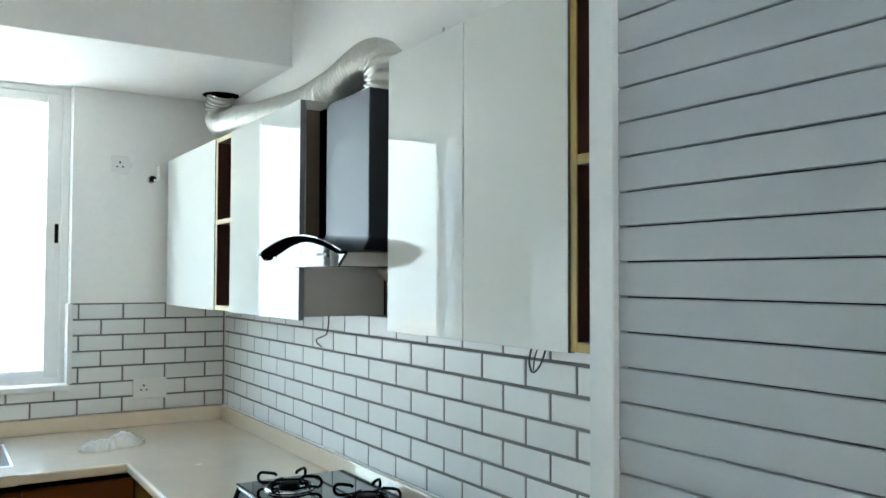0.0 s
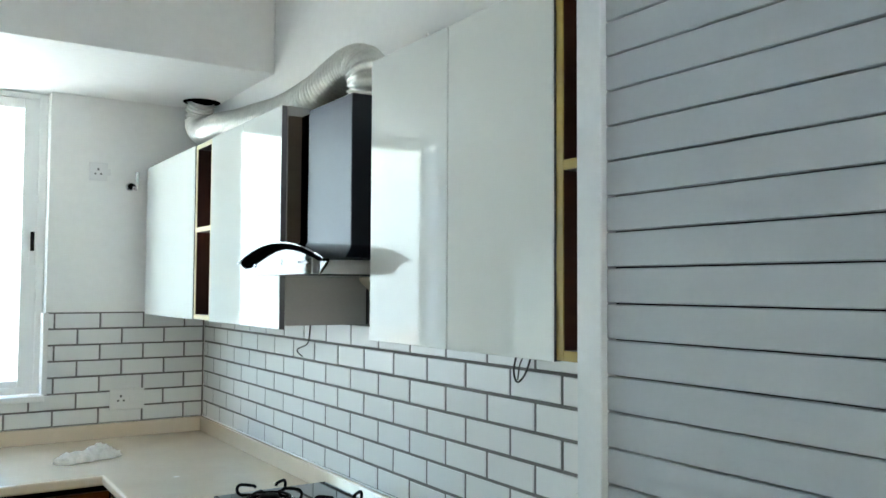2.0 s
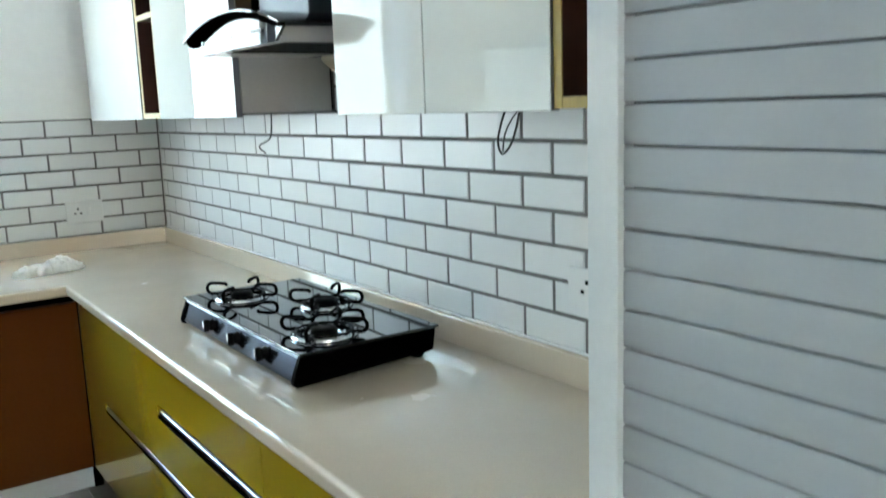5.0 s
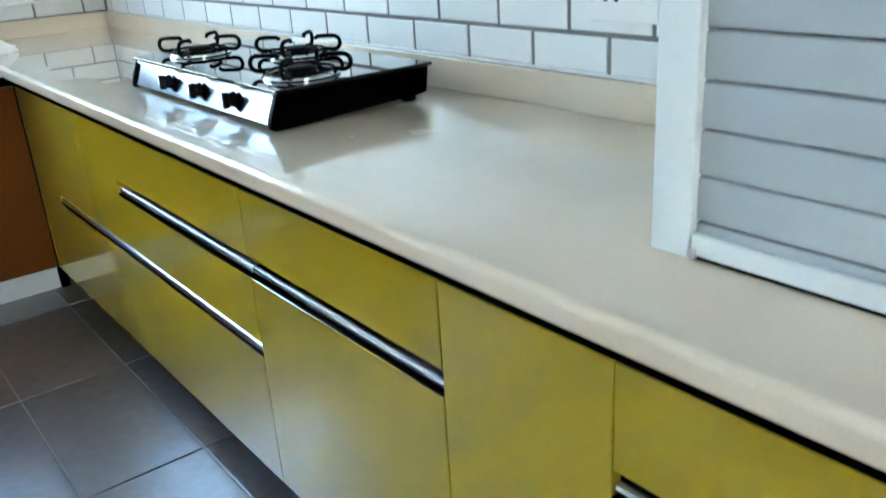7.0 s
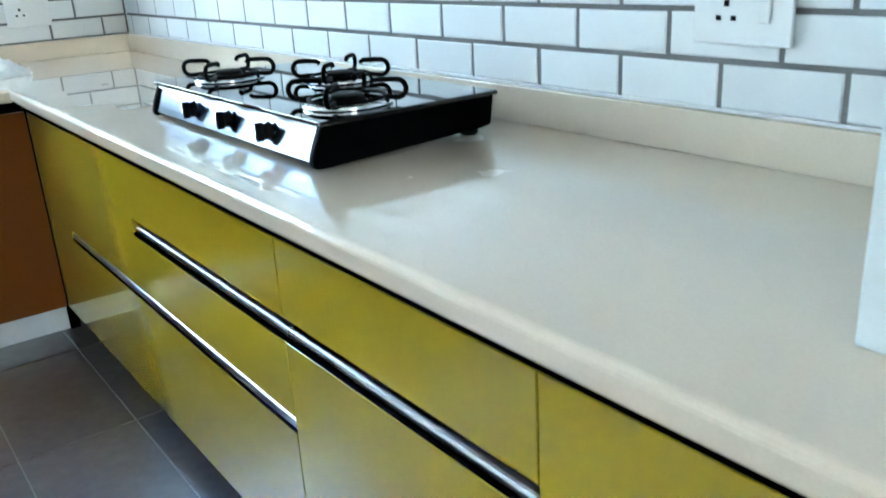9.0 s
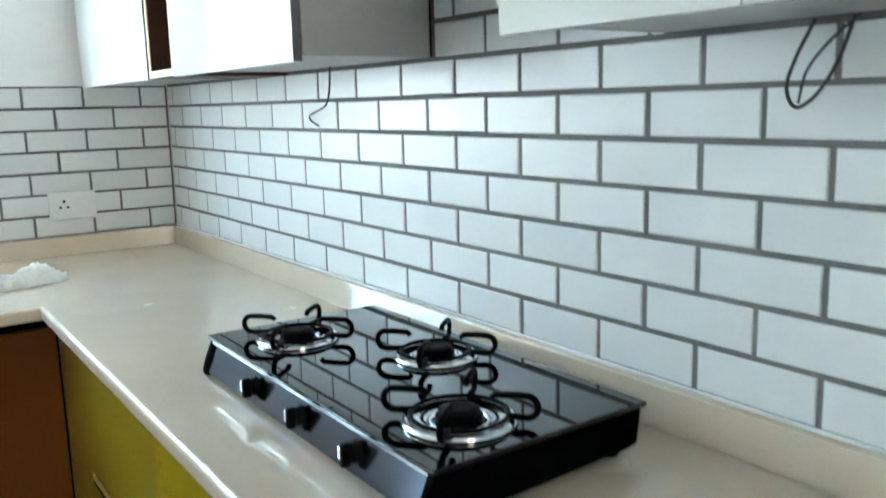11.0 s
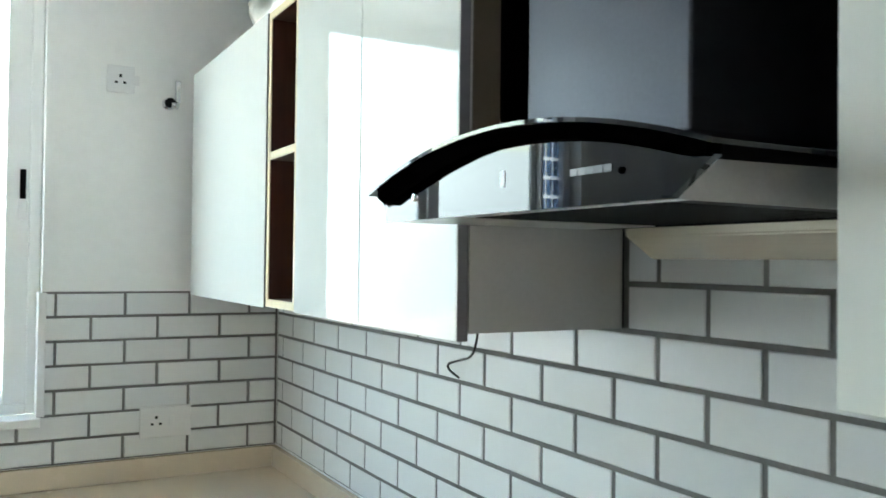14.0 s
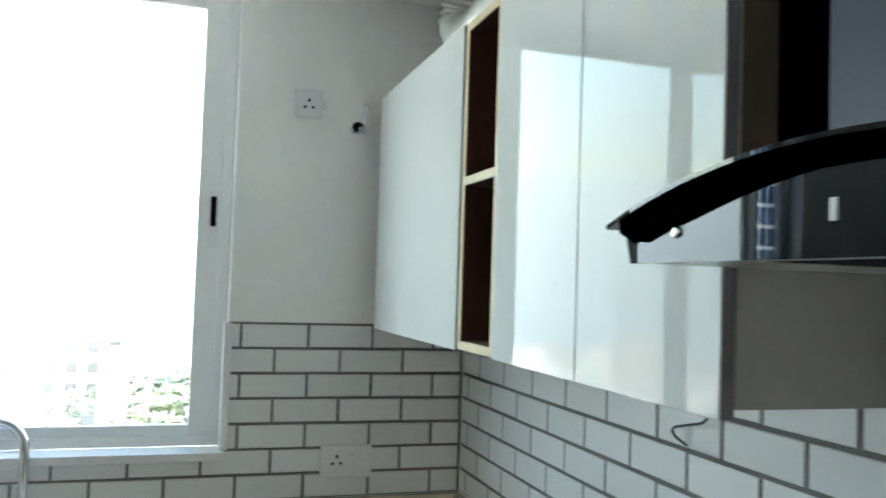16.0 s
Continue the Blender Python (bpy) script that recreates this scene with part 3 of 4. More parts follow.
def drop(y):
    """How far the dark edge under the glass reaches down, more towards its end by the window."""
    return 0.010 if y > -1.838 or y < -2.425 else 0.017 + 0.011 * max(0.0, min(1.0, (y + 2.10) / 0.16))


# arched glass sheet that overhangs the body
bm = bmesh.new()
ys = np.linspace(-1.809, -2.447, 29)
for x0, x1 in ((-0.456, -0.03),):
    grid = []
    for y in ys:
        z = arch(y)
        grid.append([bm.verts.new((x, y, zz)) for x, zz in ((x0, z), (x1, z), (x1, z + 0.0045), (x0, z + 0.0045))])
    for a, b in zip(grid, grid[1:]):
        for i in range(4):
            bm.faces.new((a[i], a[(i + 1) % 4], b[(i + 1) % 4], b[i]))
    bm.faces.new(grid[0])
    bm.faces.new(grid[-1])
part("glass_canopy", bm, GLASSBLACK, hood, "arched tinted black glass canopy")
# black band under the glass front: trim, with the dark recess put in as colour
bm = bmesh.new()
grid = []
for y in np.linspace(-1.826, -2.434, 25):
    z = arch(y) - 0.0005
    d = drop(y) - 0.001
    grid.append([bm.verts.new((x, y, zz)) for x, zz in ((-0.449, z), (-0.430, z), (-0.430, z - d), (-0.449, z - d))])
for a, b in zip(grid, grid[1:]):
    for i in range(4):
        bm.faces.new((a[i], a[(i + 1) % 4], b[(i + 1) % 4], b[i]))
bm.faces.new(grid[0])
bm.faces.new(grid[-1])
part("canopy_trim", bm, BLACK, hood)
# polished fascia under the arch
pts = [(-1.831, HB), (-1.820, arch(-1.820) - 0.010)] + [(y, arch(y) - drop(y)) for y in np.linspace(-1.842, -2.415, 24)] + [(-2.433, arch(-2.433) - 0.010), (HY1, HB)]
fascia = part("fascia", prism(pts, "x", -0.437, -0.4285), GLASSBLACK, hood, "polished dark mirror fascia")
part("button", lathe([(0, 0.004), (0.0045, 0.004), (0.0065, 0.003), (0.007, 0.0)], (-0.4372, -1.920, 1.688), 20, "-x"), CHROME, fascia, smooth=True)
part("button", lathe([(0, 0.003), (0.0022, 0.003), (0.0032, 0.002), (0.0036, 0.0)], (-0.4372, -2.325, 1.686), 18, "-x"), ENAMEL, fascia, smooth=True)
for i, w in enumerate((0.0105, 0.0118, 0.0112, 0.0118, 0.0105)):
    y = -2.256 - 0.0125 * i
    part("logo", box(-0.4380, -0.4372, y - w / 2, y + w / 2, 1.6865, 1.6935), LOGO, fascia)
part("indicator", box(-0.4382, -0.4372, -2.1345, -2.1270, 1.685, 1.703, 0.0004, 1), PLASTIC, fascia, "small white sticker")
# body: side cheeks, back and open underside with filters
chk = [(-0.428, HB), (-0.428, 1.693), (-0.06, 1.699), (-0.06, HB)]
part("body_side", prism(chk, "y", HY1, HY1 + 0.004), BODYSTEEL, hood)
part("body_side", prism(chk, "y", HY0 - 0.004, HY0), BODYSTEEL, hood)
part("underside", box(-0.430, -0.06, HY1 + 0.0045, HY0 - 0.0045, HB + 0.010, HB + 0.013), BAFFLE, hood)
FL = HY0 - 0.150
rim = box(-0.428, -0.410, HY1 + 0.0045, HY0 - 0.0045, HB, HB + 0.010)
box(-0.410, -0.085, FL, HY0 - 0.0045, HB, HB + 0.010, bm=rim)
part("underside_rim", rim, STEEL, hood)
# rest of the same rim, given a dark colour for the shaded underside
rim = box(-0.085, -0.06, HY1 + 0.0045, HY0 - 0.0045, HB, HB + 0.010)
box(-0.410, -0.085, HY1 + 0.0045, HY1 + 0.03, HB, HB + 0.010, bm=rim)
part("shaded_rim", rim, BAFFLE, hood, "rest of the underside rim, coloured dark for shade")
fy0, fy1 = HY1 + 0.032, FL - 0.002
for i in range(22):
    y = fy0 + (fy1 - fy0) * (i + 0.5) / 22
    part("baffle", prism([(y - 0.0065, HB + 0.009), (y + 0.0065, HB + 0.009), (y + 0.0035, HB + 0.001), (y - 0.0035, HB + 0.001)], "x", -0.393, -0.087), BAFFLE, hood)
cup = [(-0.085, HB - 0.001), (-0.085, HB - 0.014), (-0.070, HB - 0.047), (-0.030, HB - 0.047), (-0.012, HB - 0.014), (-0.012, HB - 0.001)]
bm = prism(cup, "y", HY1 + 0.01, -1.932)
for v in bm.verts:
    if v.co.y > -2.0 and v.co.z < HB - 0.02:
        v.co.y = -1.972
bmesh.ops.bevel(bm, geom=bm.edges[:], offset=0.002, segments=2, affect="EDGES")
part("oil_collector", bm, COLLECTOR, hood, "cream reflecting steel oil collector")
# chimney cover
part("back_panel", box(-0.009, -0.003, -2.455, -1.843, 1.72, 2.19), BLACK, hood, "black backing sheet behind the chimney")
CX0, CY0, CY1, CT = -0.275, -1.943, -2.248, 2.185
part("chimney_cover", box(CX0, -0.0135, CY1, CY0, 1.70, CT, 0.004, 3), COVER, hood, "tall satin black steel chimney cover")
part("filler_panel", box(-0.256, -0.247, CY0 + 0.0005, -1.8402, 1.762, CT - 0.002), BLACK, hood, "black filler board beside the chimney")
# dark sheet over the taupe side panel, added as its shade above the hood
part("side_shade_sheet", box(CAB_F + 0.022, -0.2565, -1.8440, -1.8402, arch(-1.842) + 0.012, CT - 0.002), PANEL_SHADE, hood, "dark brown sheet standing in for shade on the cabinet side")
part("collar", lathe([(0.056, 0.0), (0.058, 0.0), (0.058, 0.04), (0.056, 0.04), (0.056, 0.0)], (-0.14, -2.085, CT + 0.0005), 28), STEEL, hood)
part("flue_screw", tube([(-0.03, -2.26, 2.20), (-0.03, -2.26, 2.395)], 0.004, 8), STEEL, hood)

# ---- flexible duct ----
duct_path = smooth_path([(-0.14, -2.085, 2.196), (-0.14, -2.100, 2.255), (-0.14, -2.075, 2.312), (-0.14, -1.99, 2.338), (-0.14, -1.88, 2.328), (-0.14, -1.72, 2.298), (-0.14, -1.50, 2.288),
                         (-0.14, -1.25, 2.295), (-0.14, -0.95, 2.320), (-0.13, -0.60, 2.358), (-0.10, -0.36, 2.385), (-0.092, -0.22, 2.408), (-0.09, -0.145, 2.450), (-0.09, -0.140, 2.505), (-0.09, -0.175, 2.57)], 24)
even, left = [duct_path[0]], 0.0
for p, q in zip(duct_path, duct_path[1:]):
    seg = (q - p).length
    while left + 0.004 <= seg:
        left += 0.004
        even.append(p.lerp(q, left / seg))
    left -= seg
duct = thing("flexible_duct", (-0.14, -1.1, 2.23), "silver flexible aluminium duct running over the wall cabinets", "duct")
part("hose", tube(even, lambda i: 0.0655 + 0.0055 * math.sin(i * math.tau / 5.6) + 0.0018 * math.sin(i * 0.05 + 1), 28, caps=False), FOIL, duct, smooth=True)
part("clamp", tube([(-0.14 + 0.0720 * math.cos(a), -2.088 + 0.0720 * math.sin(a), 2.214) for a in np.linspace(0, math.tau, 32, endpoint=False)], 0.004, 6, closed=True), STEEL, duct)
# the soffit is uncut; a black disc gives the darkness of the hole
single("duct_hole_disc", lathe([(0, 0.0), (0.092, 0.0), (0.092, -0.0015), (0.0, -0.0015)], (-0.092, -0.185, SOFFIT - 0.0003), 28), BLACK, "flat black disc standing in for the dark duct hole in the soffit", "hole", kind="structure")

# ---- gas hob ----
SY0, SY1, SX0, SX1 = -1.742, -2.528, -0.492, -0.108
hob = thing("gas_hob", (-0.3, -2.135, COUNTER), "three-burner gas hob with black glass top and steel front", "gas hob")
part("glass_top", box(SX0 - 0.004, SX1, SY1 - 0.004, SY0 + 0.004, 0.947, 0.955, 0.002, 2), GLASSBLACK, hob, "black tempered glass top")
part("body", prism([(-0.470, 0.9465), (-0.488, 0.885), (-0.47, 0.878), (-0.135, 0.890), (-0.120, 0.9465)], "y", SY1 + 0.004, SY0 - 0.006), ENAMEL, hob)
part("front_panel", prism([(-0.4870, 0.9385), (-0.5070, 0.886), (-0.503, 0.881), (-0.4895, 0.885), (-0.4715, 0.9385)], "y", SY1 + 0.016, SY0 - 0.012), PANEL, hob, "polished steel control panel")
part("front_trim", prism([(-0.4905, 0.9390), (-0.4915, 0.9440), (-0.4890, 0.9467), (-0.4720, 0.9467), (-0.4720, 0.9390)], "y", SY1 + 0.016, SY0 - 0.012), ALU, hob, "bright steel edge strip")
for a, b in ((SY1, SY1 + 0.0155), (SY0 - 0.0115, SY0)):
    part("end_cap", prism([(-0.4900, 0.9468), (-0.5060, 0.909), (-0.5125, 0.888), (-0.5110, 0.8795), (-0.5050, 0.8755), (-0.4920, 0.8745), (-0.47, 0.8750), (-0.145, 0.888), (-0.124, 0.892), (-0.116, 0.9468)], "y", a, b, 0.0015), ENAMEL, hob)
for x, y in ((-0.155, SY1 + 0.03), (-0.155, SY0 - 0.03), (-0.47, SY0 - 0.055), (-0.47, SY1 + 0.055)):
    part("foot", lathe([(0, 0), (0.015, 0), (0.018, 0.004), (0.016, 0.022), (0, 0.022)], (x, y, COUNTER), 16), RUBBER, hob)
for y in (-1.985, -2.165, -2.343):
    knob = part("knob", lathe([(0.0, 0.013), (0.0135, 0.013), (0.0150, 0.010), (0.0158, 0.003), (0.0185, 0.0), (0.0, 0.0)], (-0.4965, y, 0.916), 24, "-x"), RUBBER, hob, "black plastic control knob", True)
    grip = prism([(y - 0.0035, 0.8990), (y + 0.0035, 0.8990), (y + 0.0048, 0.909), (y + 0.0048, 0.923), (y + 0.0035, 0.9335), (y - 0.0035, 0.9335), (y - 0.0048, 0.923), (y - 0.0048, 0.909)], "x", -0.5240, -0.5092, 0.0012)
    part("knob_grip", grip, RUBBER, knob)
    part("knob_cap", box(-0.5268, -0.5242, y - 0.0030, y + 0.0030, 0.912, 0.931, 0.0012, 1), CHROME, knob, "chrome pointer cap")


def burner(cx, cy, r, reach):
    ring = part("drip_ring", lathe([(r, 0.0), (r + 0.002, 0.004), (r - 0.006, 0.009), (r - 0.013, 0.006), (r - 0.022, 0.001), (r * 0.55, 0.0005), (r * 0.55, 0.003), (r * 0.5, 0.004), (r * 0.48, 0.0)], (cx, cy, 0.9552), 40), CHROME, hob, "polished steel drip ring", True)
    part("burner_head", lathe([(0, 0.0), (0.028, 0.0), (0.034, 0.003), (0.034, 0.010), (0.030, 0.013), (0.030, 0.018), (0.020, 0.021), (0.0, 0.021)], (cx, cy, 0.9555), 28), CASTIRON, ring, "black brass-cored burner head", False)
    sup = part("pan_support", tube([(cx + (r - 0.012) * math.cos(a), cy + (r - 0.012) * math.sin(a), 0.9672) for a in np.linspace(0, math.tau, 40, endpoint=False)], 0.0036, 8, closed=True), CASTIRON, hob, "black wire pan support", True)
    for q in range(4):
        a = math.radians(45 + 90 * q - 4)
        d = Vector((math.cos(a), math.sin(a), 0))
        c = Vector((cx, cy, 0))
        path = [c + d * (r - 0.014) + Vector((0, 0, 0.968)), c + d * (reach - 0.02) + Vector((0, 0, 0.966))]
        path += [c + d * (reach - 0.016 + 0.016 * math.cos(b)) + Vector((0, 0, 0.982 + 0.016 * math.sin(b))) for b in np.linspace(-1.4, 1.4, 8)]
        path += [c + d * (reach - 0.03) + Vector((0, 0, 0.9985)), c + d * 0.052 + Vector((0, 0, 0.9975)), c + d * 0.046 + Vector((0, 0, 0.992))]
        part("prong", tube(path, 0.0050, 8), CASTIRON, sup, smooth=True)


burner(-0.368, -1.885, 0.078, 0.112)
burner(-0.225, -2.148, 0.074, 0.108)
burner(-0.373, -2.420, 0.082, 0.112)

# ---- sockets, hook, cables ----


def socket(x0, x1, z0, z1, pins, label, wall="n", shift=0.0):
    if wall == "n":
        s = thing("wall_socket", ((x0 + x1) / 2, -0.002, (z0 + z1) / 2), label, "socket", "wall sockets")
        part("plate", box(x0, x1, -0.010 + shift, -0.001 + shift, z0, z1, 0.003), PLASTIC, s)
        part("switch", box(pins[0] + 0.04, pins[0] + 0.058, -0.0135 + shift, -0.0102 + shift, pins[1] - 0.016, pins[1] + 0.016, 0.001, 1), PLASTIC, s)
        for dx, dz, w, h in ((0, 0.012, 0.0085, 0.010), (-0.013, -0.010, 0.009, 0.0075), (0.013, -0.010, 0.009, 0.0075)):
            part("pin_hole", box(pins[0] + dx - w / 2, pins[0] + dx + w / 2, -0.0108 + shift, -0.0098 + shift, pins[1] + dz - h / 2, pins[1] + dz + h / 2), RUBBER, s)
    else:
        s = thing("wall_socket", (-0.002, (x0 + x1) / 2, (z0 + z1) / 2), label, "socket", "wall sockets")
        part("plate", box(-0.010, -0.001, x0, x1, z0, z1, 0.003), PLASTIC, s)
        part("switch", box(-0.0135, -0.0102, pins[0] - 0.075, pins[0] - 0.057, pins[1] - 0.016, pins[1] + 0.016, 0.001, 1), PLASTIC, s)
        for dx, dz, w, h in ((0, 0.012, 0.0085, 0.010), (-0.013, -0.010, 0.009, 0.0075), (0.013, -0.010, 0.009, 0.0075)):
            part("pin_hole", box(-0.0108, -0.0098, pins[0] + dx - w / 2, pins[0] + dx + w / 2, pins[1] + dz - h / 2, pins[1] + dz + h / 2), RUBBER, s)


socket(-0.468, -0.302, 1.006, 1.110, (-0.415, 1.062), "white double socket plate set into the tiles")
socket(-0.588, -0.502, 2.146, 2.236, (-0.546, 2.190), "white single socket plate high on the painted wall", shift=0.006)
socket(-3.065, -2.896, 1.050, 1.142, (-2.955, 1.100), "white socket plate on the tiled wall beside the shutter", "e")

angle_valve = thing("angle_valve", (-0.385, 0.004, 2.13), "chrome angle valve with a lever on the painted wall", "valve")
part("flange", lathe([(0, 0.007), (0.017, 0.007), (0.021, 0.003), (0.021, 0.0), (0, 0)], (-0.392, 0.0055, 2.125), 24, "-y"), CHROME, angle_valve, smooth=True)
part("valve_body", lathe([(0, 0.042), (0.011, 0.042), (0.0155, 0.036), (0.0165, 0.018), (0.012, 0.0), (0, 0)], (-0.392, -0.0005, 2.125), 20, "-y"), ENAMEL, angle_valve, smooth=True)
part("outlet", tube([(-0.392, -0.030, 2.123), (-0.380, -0.036, 2.116), (-0.366, -0.038, 2.112)], 0.0105, 14), CHROME, angle_valve, smooth=True)
part("lever", box(-0.380, -0.362, -0.056, -0.044, 2.122, 2.196, 0.004), CHROME, angle_valve, "upright chrome lever")

single("cable", tube(smooth_path([(-0.03, -1.425, CAB_B + 0.01), (-0.025, -1.405, 1.435), (-0.02, -1.375, 1.402), (-0.018, -1.325, 1.388), (-0.02, -1.282, 1.376), (-0.018, -1.280, 1.362), (-0.012, -1.312, 1.348)], 6), 0.0026, 7), CABLE,
       "thin dark cable hanging from under the wall cabinet", "cable", (-0.02, -1.35, 1.42), True)
bm = tube(smooth_path([(-0.030, -2.722, CAB_B + 0.005), (-0.028, -2.696, 1.445), (-0.026, -2.684, 1.408), (-0.026, -2.698, 1.383), (-0.028, -2.728, 1.400), (-0.032, -2.756, 1.440), (-0.034, -2.775, CAB_B + 0.005)], 7), 0.0026, 7)
join(bm, tube(smooth_path([(-0.036, -2.782, CAB_B + 0.005), (-0.032, -2.742, 1.462), (-0.028, -2.712, 1.428), (-0.027, -2.702, 1.388)], 6), 0.0019, 7))
single("cable_loop", bm, CABLE, "black looped cable hanging below the wall cabinet", "cable", (-0.03, -2.7, 1.45), True)

# ---- cloth on the worktop ----
bm = bmesh.new()
NU, NV = 96, 40
grid = []
ang = radians(13)
for i in range(NU + 1):
    row = []
    for j in range(NV + 1):
        u, v = i / NU * 2 - 1, j / NV * 2 - 1
        bulb = math.exp(-((u - 0.42) / 0.34) ** 2)
        body = math.exp(-((u + 0.35) / 0.55) ** 4)
        half = 0.008 + 0.036 * bulb + 0.027 * body + 0.012 * noise.noise(Vector((u * 5, 2.0, 0.3)))
        centre = 0.014 * noise.noise(Vector((u * 2.3, 7.0, 1.0))) + 0.012 * bulb
        along = 0.140 * u + 0.010 * noise.noise(Vector((u * 4, v * 4, 8)))
        across = centre + half * v * (1 + 0.25 * noise.noise(Vector((u * 7, v * 3, 4.2))))
        dome = max(0.0, 1 - abs(v) ** 2.4) ** 0.6
        ridge = 1 - abs(noise.noise(Vector((u * 6.0 + v * 1.1, v * 2.8 - u * 2.0, 3.3)))) * 2.6
        fine = abs(noise.noise(Vector((u * 8, v * 4 + u * 2, 9.1))))
        h = dome * ((0.016 + 0.044 * bulb + 0.024 * body) * (0.80 + 0.24 * ridge) + 0.014 * fine)
        row.append(bm.verts.new((-0.655 + along * math.cos(ang) - across * math.sin(ang), -0.530 + along * math.sin(ang) + across * math.cos(ang), COUNTER + 0.0015 + max(0, h))))
    grid.append(row)
for i in range(NU):
    for j in range(NV):
        bm.faces.new((grid[i][j], grid[i + 1][j], grid[i + 1][j + 1], grid[i][j + 1]))
single("cloth", bm, CLOTHM, "crumpled white cloth lying on the beige worktop", "cloth", (-0.655, -0.525, COUNTER), True)

# ---- outside: hazy city far below ----
GZ = -34.0
single("ground", box(-2500, 2500, -2500, 2500, GZ - 1, GZ), LAND, "wide city ground far below, paled in colour for haze", "ground", kind="structure")


def block(x0, x1, y0, y1, h, floors, bays, label, name="building"):
    b = thing(name, ((x0 + x1) / 2, (y0 + y1) / 2, GZ), label, "building", "city buildings")
    part("wall", box(x0, x1, y0, y1, GZ, GZ + h), CITY, b)
    part("roof", box(x0 - 0.5, x1 + 0.5, y0 - 0.5, y1 + 0.5, GZ + h + 0.01, GZ + h + 0.8), CITY, b)
    fh, bw = h / floors, (x1 - x0) / bays
    me = None
    for f in range(floors):
        for k in range(bays):
            if me is None:
                me = mesh_of("window", box(-bw * 0.28, bw * 0.28, -0.06, 0.1, 0, fh * 0.5), CITYGLASS)
            o = new("window", me)
            o.parent = b
            o.location = (x0 + (k + 0.5) * bw - b.location.x, y0 - b.location.y, f * fh + fh * 0.3)
    return b


block(-75, -12, 190, 206, 22, 5, 15, "long pale five-storey building in the haze")
block(-40, -22, 150, 164, 9, 2, 5, "low pale block with flat roof in the haze")
block(-20, -8, 140, 150, 6, 2, 4, "low pale house in the haze")
tower = block(2.4, 24, 150, 170, 60, 19, 6, "tall pale apartment tower with stacked balconies in haze", "apartment_tower")
me = None
for f in range(19):
    if me is None:
        me = mesh_of("balcony", box(-1.2, 1.2, -1.2, 1.2, 0, 1.1), CITY)
    o = new("balcony", me)
    o.parent = tower
    o.location = (2.4 - tower.location.x, 151.2 - tower.location.y, f * 60 / 19 + 0.6)
rng = random.Random(11)


def tree(x, y, h, spread, label):
    t = thing("tree", (x, y, GZ), label, "tree", "trees below the window")
    part("trunk", tube([(x, y, GZ), (x + 0.3, y, GZ + h * 0.3), (x + 0.1, y + 0.2, GZ + h * 0.6)], lambda i: 0.5 - 0.12 * i, 8), LAND, t)
    bm = bmesh.new()
    for k in range(190):
        a, e, r = rng.uniform(0, math.tau), rng.uniform(-0.35, 1.35), rng.uniform(0.55, 1.0)
        c = Vector((x + spread * r * math.cos(a) * math.cos(e), y + spread * r * math.sin(a) * math.cos(e), GZ + h * 0.62 + h * 0.38 * r * math.sin(e)))
        s = rng.uniform(0.3, 0.75) * spread * 0.24
        vs = [bm.verts.new(c + Vector((rng.uniform(-1, 1), rng.uniform(-1, 1), rng.uniform(-0.7, 0.7))) * s) for _ in range(6)]
        for tri in ((0, 1, 2), (2, 3, 4), (4, 5, 0), (1, 3, 5)):
            bm.faces.new([vs[q] for q in tri])
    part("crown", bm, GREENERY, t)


for x, y, h, s in ((-3, 146, 17, 9), (4, 150, 21, 9), (11, 140, 20, 9), (0, 128, 12, 8), (-12, 170, 17, 6), (-6, 172, 16, 6), (0, 176, 17, 6), (-22, 178, 13, 5), (-30, 172, 12, 5), (-48, 166, 12, 6), (-60, 150, 12, 7), (6, 126, 12, 8)):
    tree(x, y, h, s, "leafy green tree far below in the haze")

# glowing sheet behind the city, with the haze painted on as a gradient
HAZE_GLOW = bpy.data.materials.new("haze")
HAZE_GLOW.use_nodes = True
_t = HAZE_GLOW.node_tree
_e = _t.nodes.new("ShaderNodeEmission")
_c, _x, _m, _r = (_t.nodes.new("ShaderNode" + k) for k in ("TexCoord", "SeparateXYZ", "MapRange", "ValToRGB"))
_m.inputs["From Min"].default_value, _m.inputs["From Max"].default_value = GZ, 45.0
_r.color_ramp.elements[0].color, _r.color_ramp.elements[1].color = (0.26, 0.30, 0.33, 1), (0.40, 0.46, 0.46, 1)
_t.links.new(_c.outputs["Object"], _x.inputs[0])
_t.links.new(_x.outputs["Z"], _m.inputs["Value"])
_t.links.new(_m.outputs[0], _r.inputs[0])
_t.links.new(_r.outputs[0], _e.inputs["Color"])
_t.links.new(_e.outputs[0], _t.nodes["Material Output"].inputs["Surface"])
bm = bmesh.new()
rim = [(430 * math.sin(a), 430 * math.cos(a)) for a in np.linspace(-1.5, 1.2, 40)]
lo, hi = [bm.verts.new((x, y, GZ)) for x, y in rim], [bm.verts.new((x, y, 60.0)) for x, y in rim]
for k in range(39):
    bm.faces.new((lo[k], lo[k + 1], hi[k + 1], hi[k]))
single("backdrop", bm, HAZE_GLOW, "glowing backdrop painted as haze behind the far city", "backdrop", kind="structure")

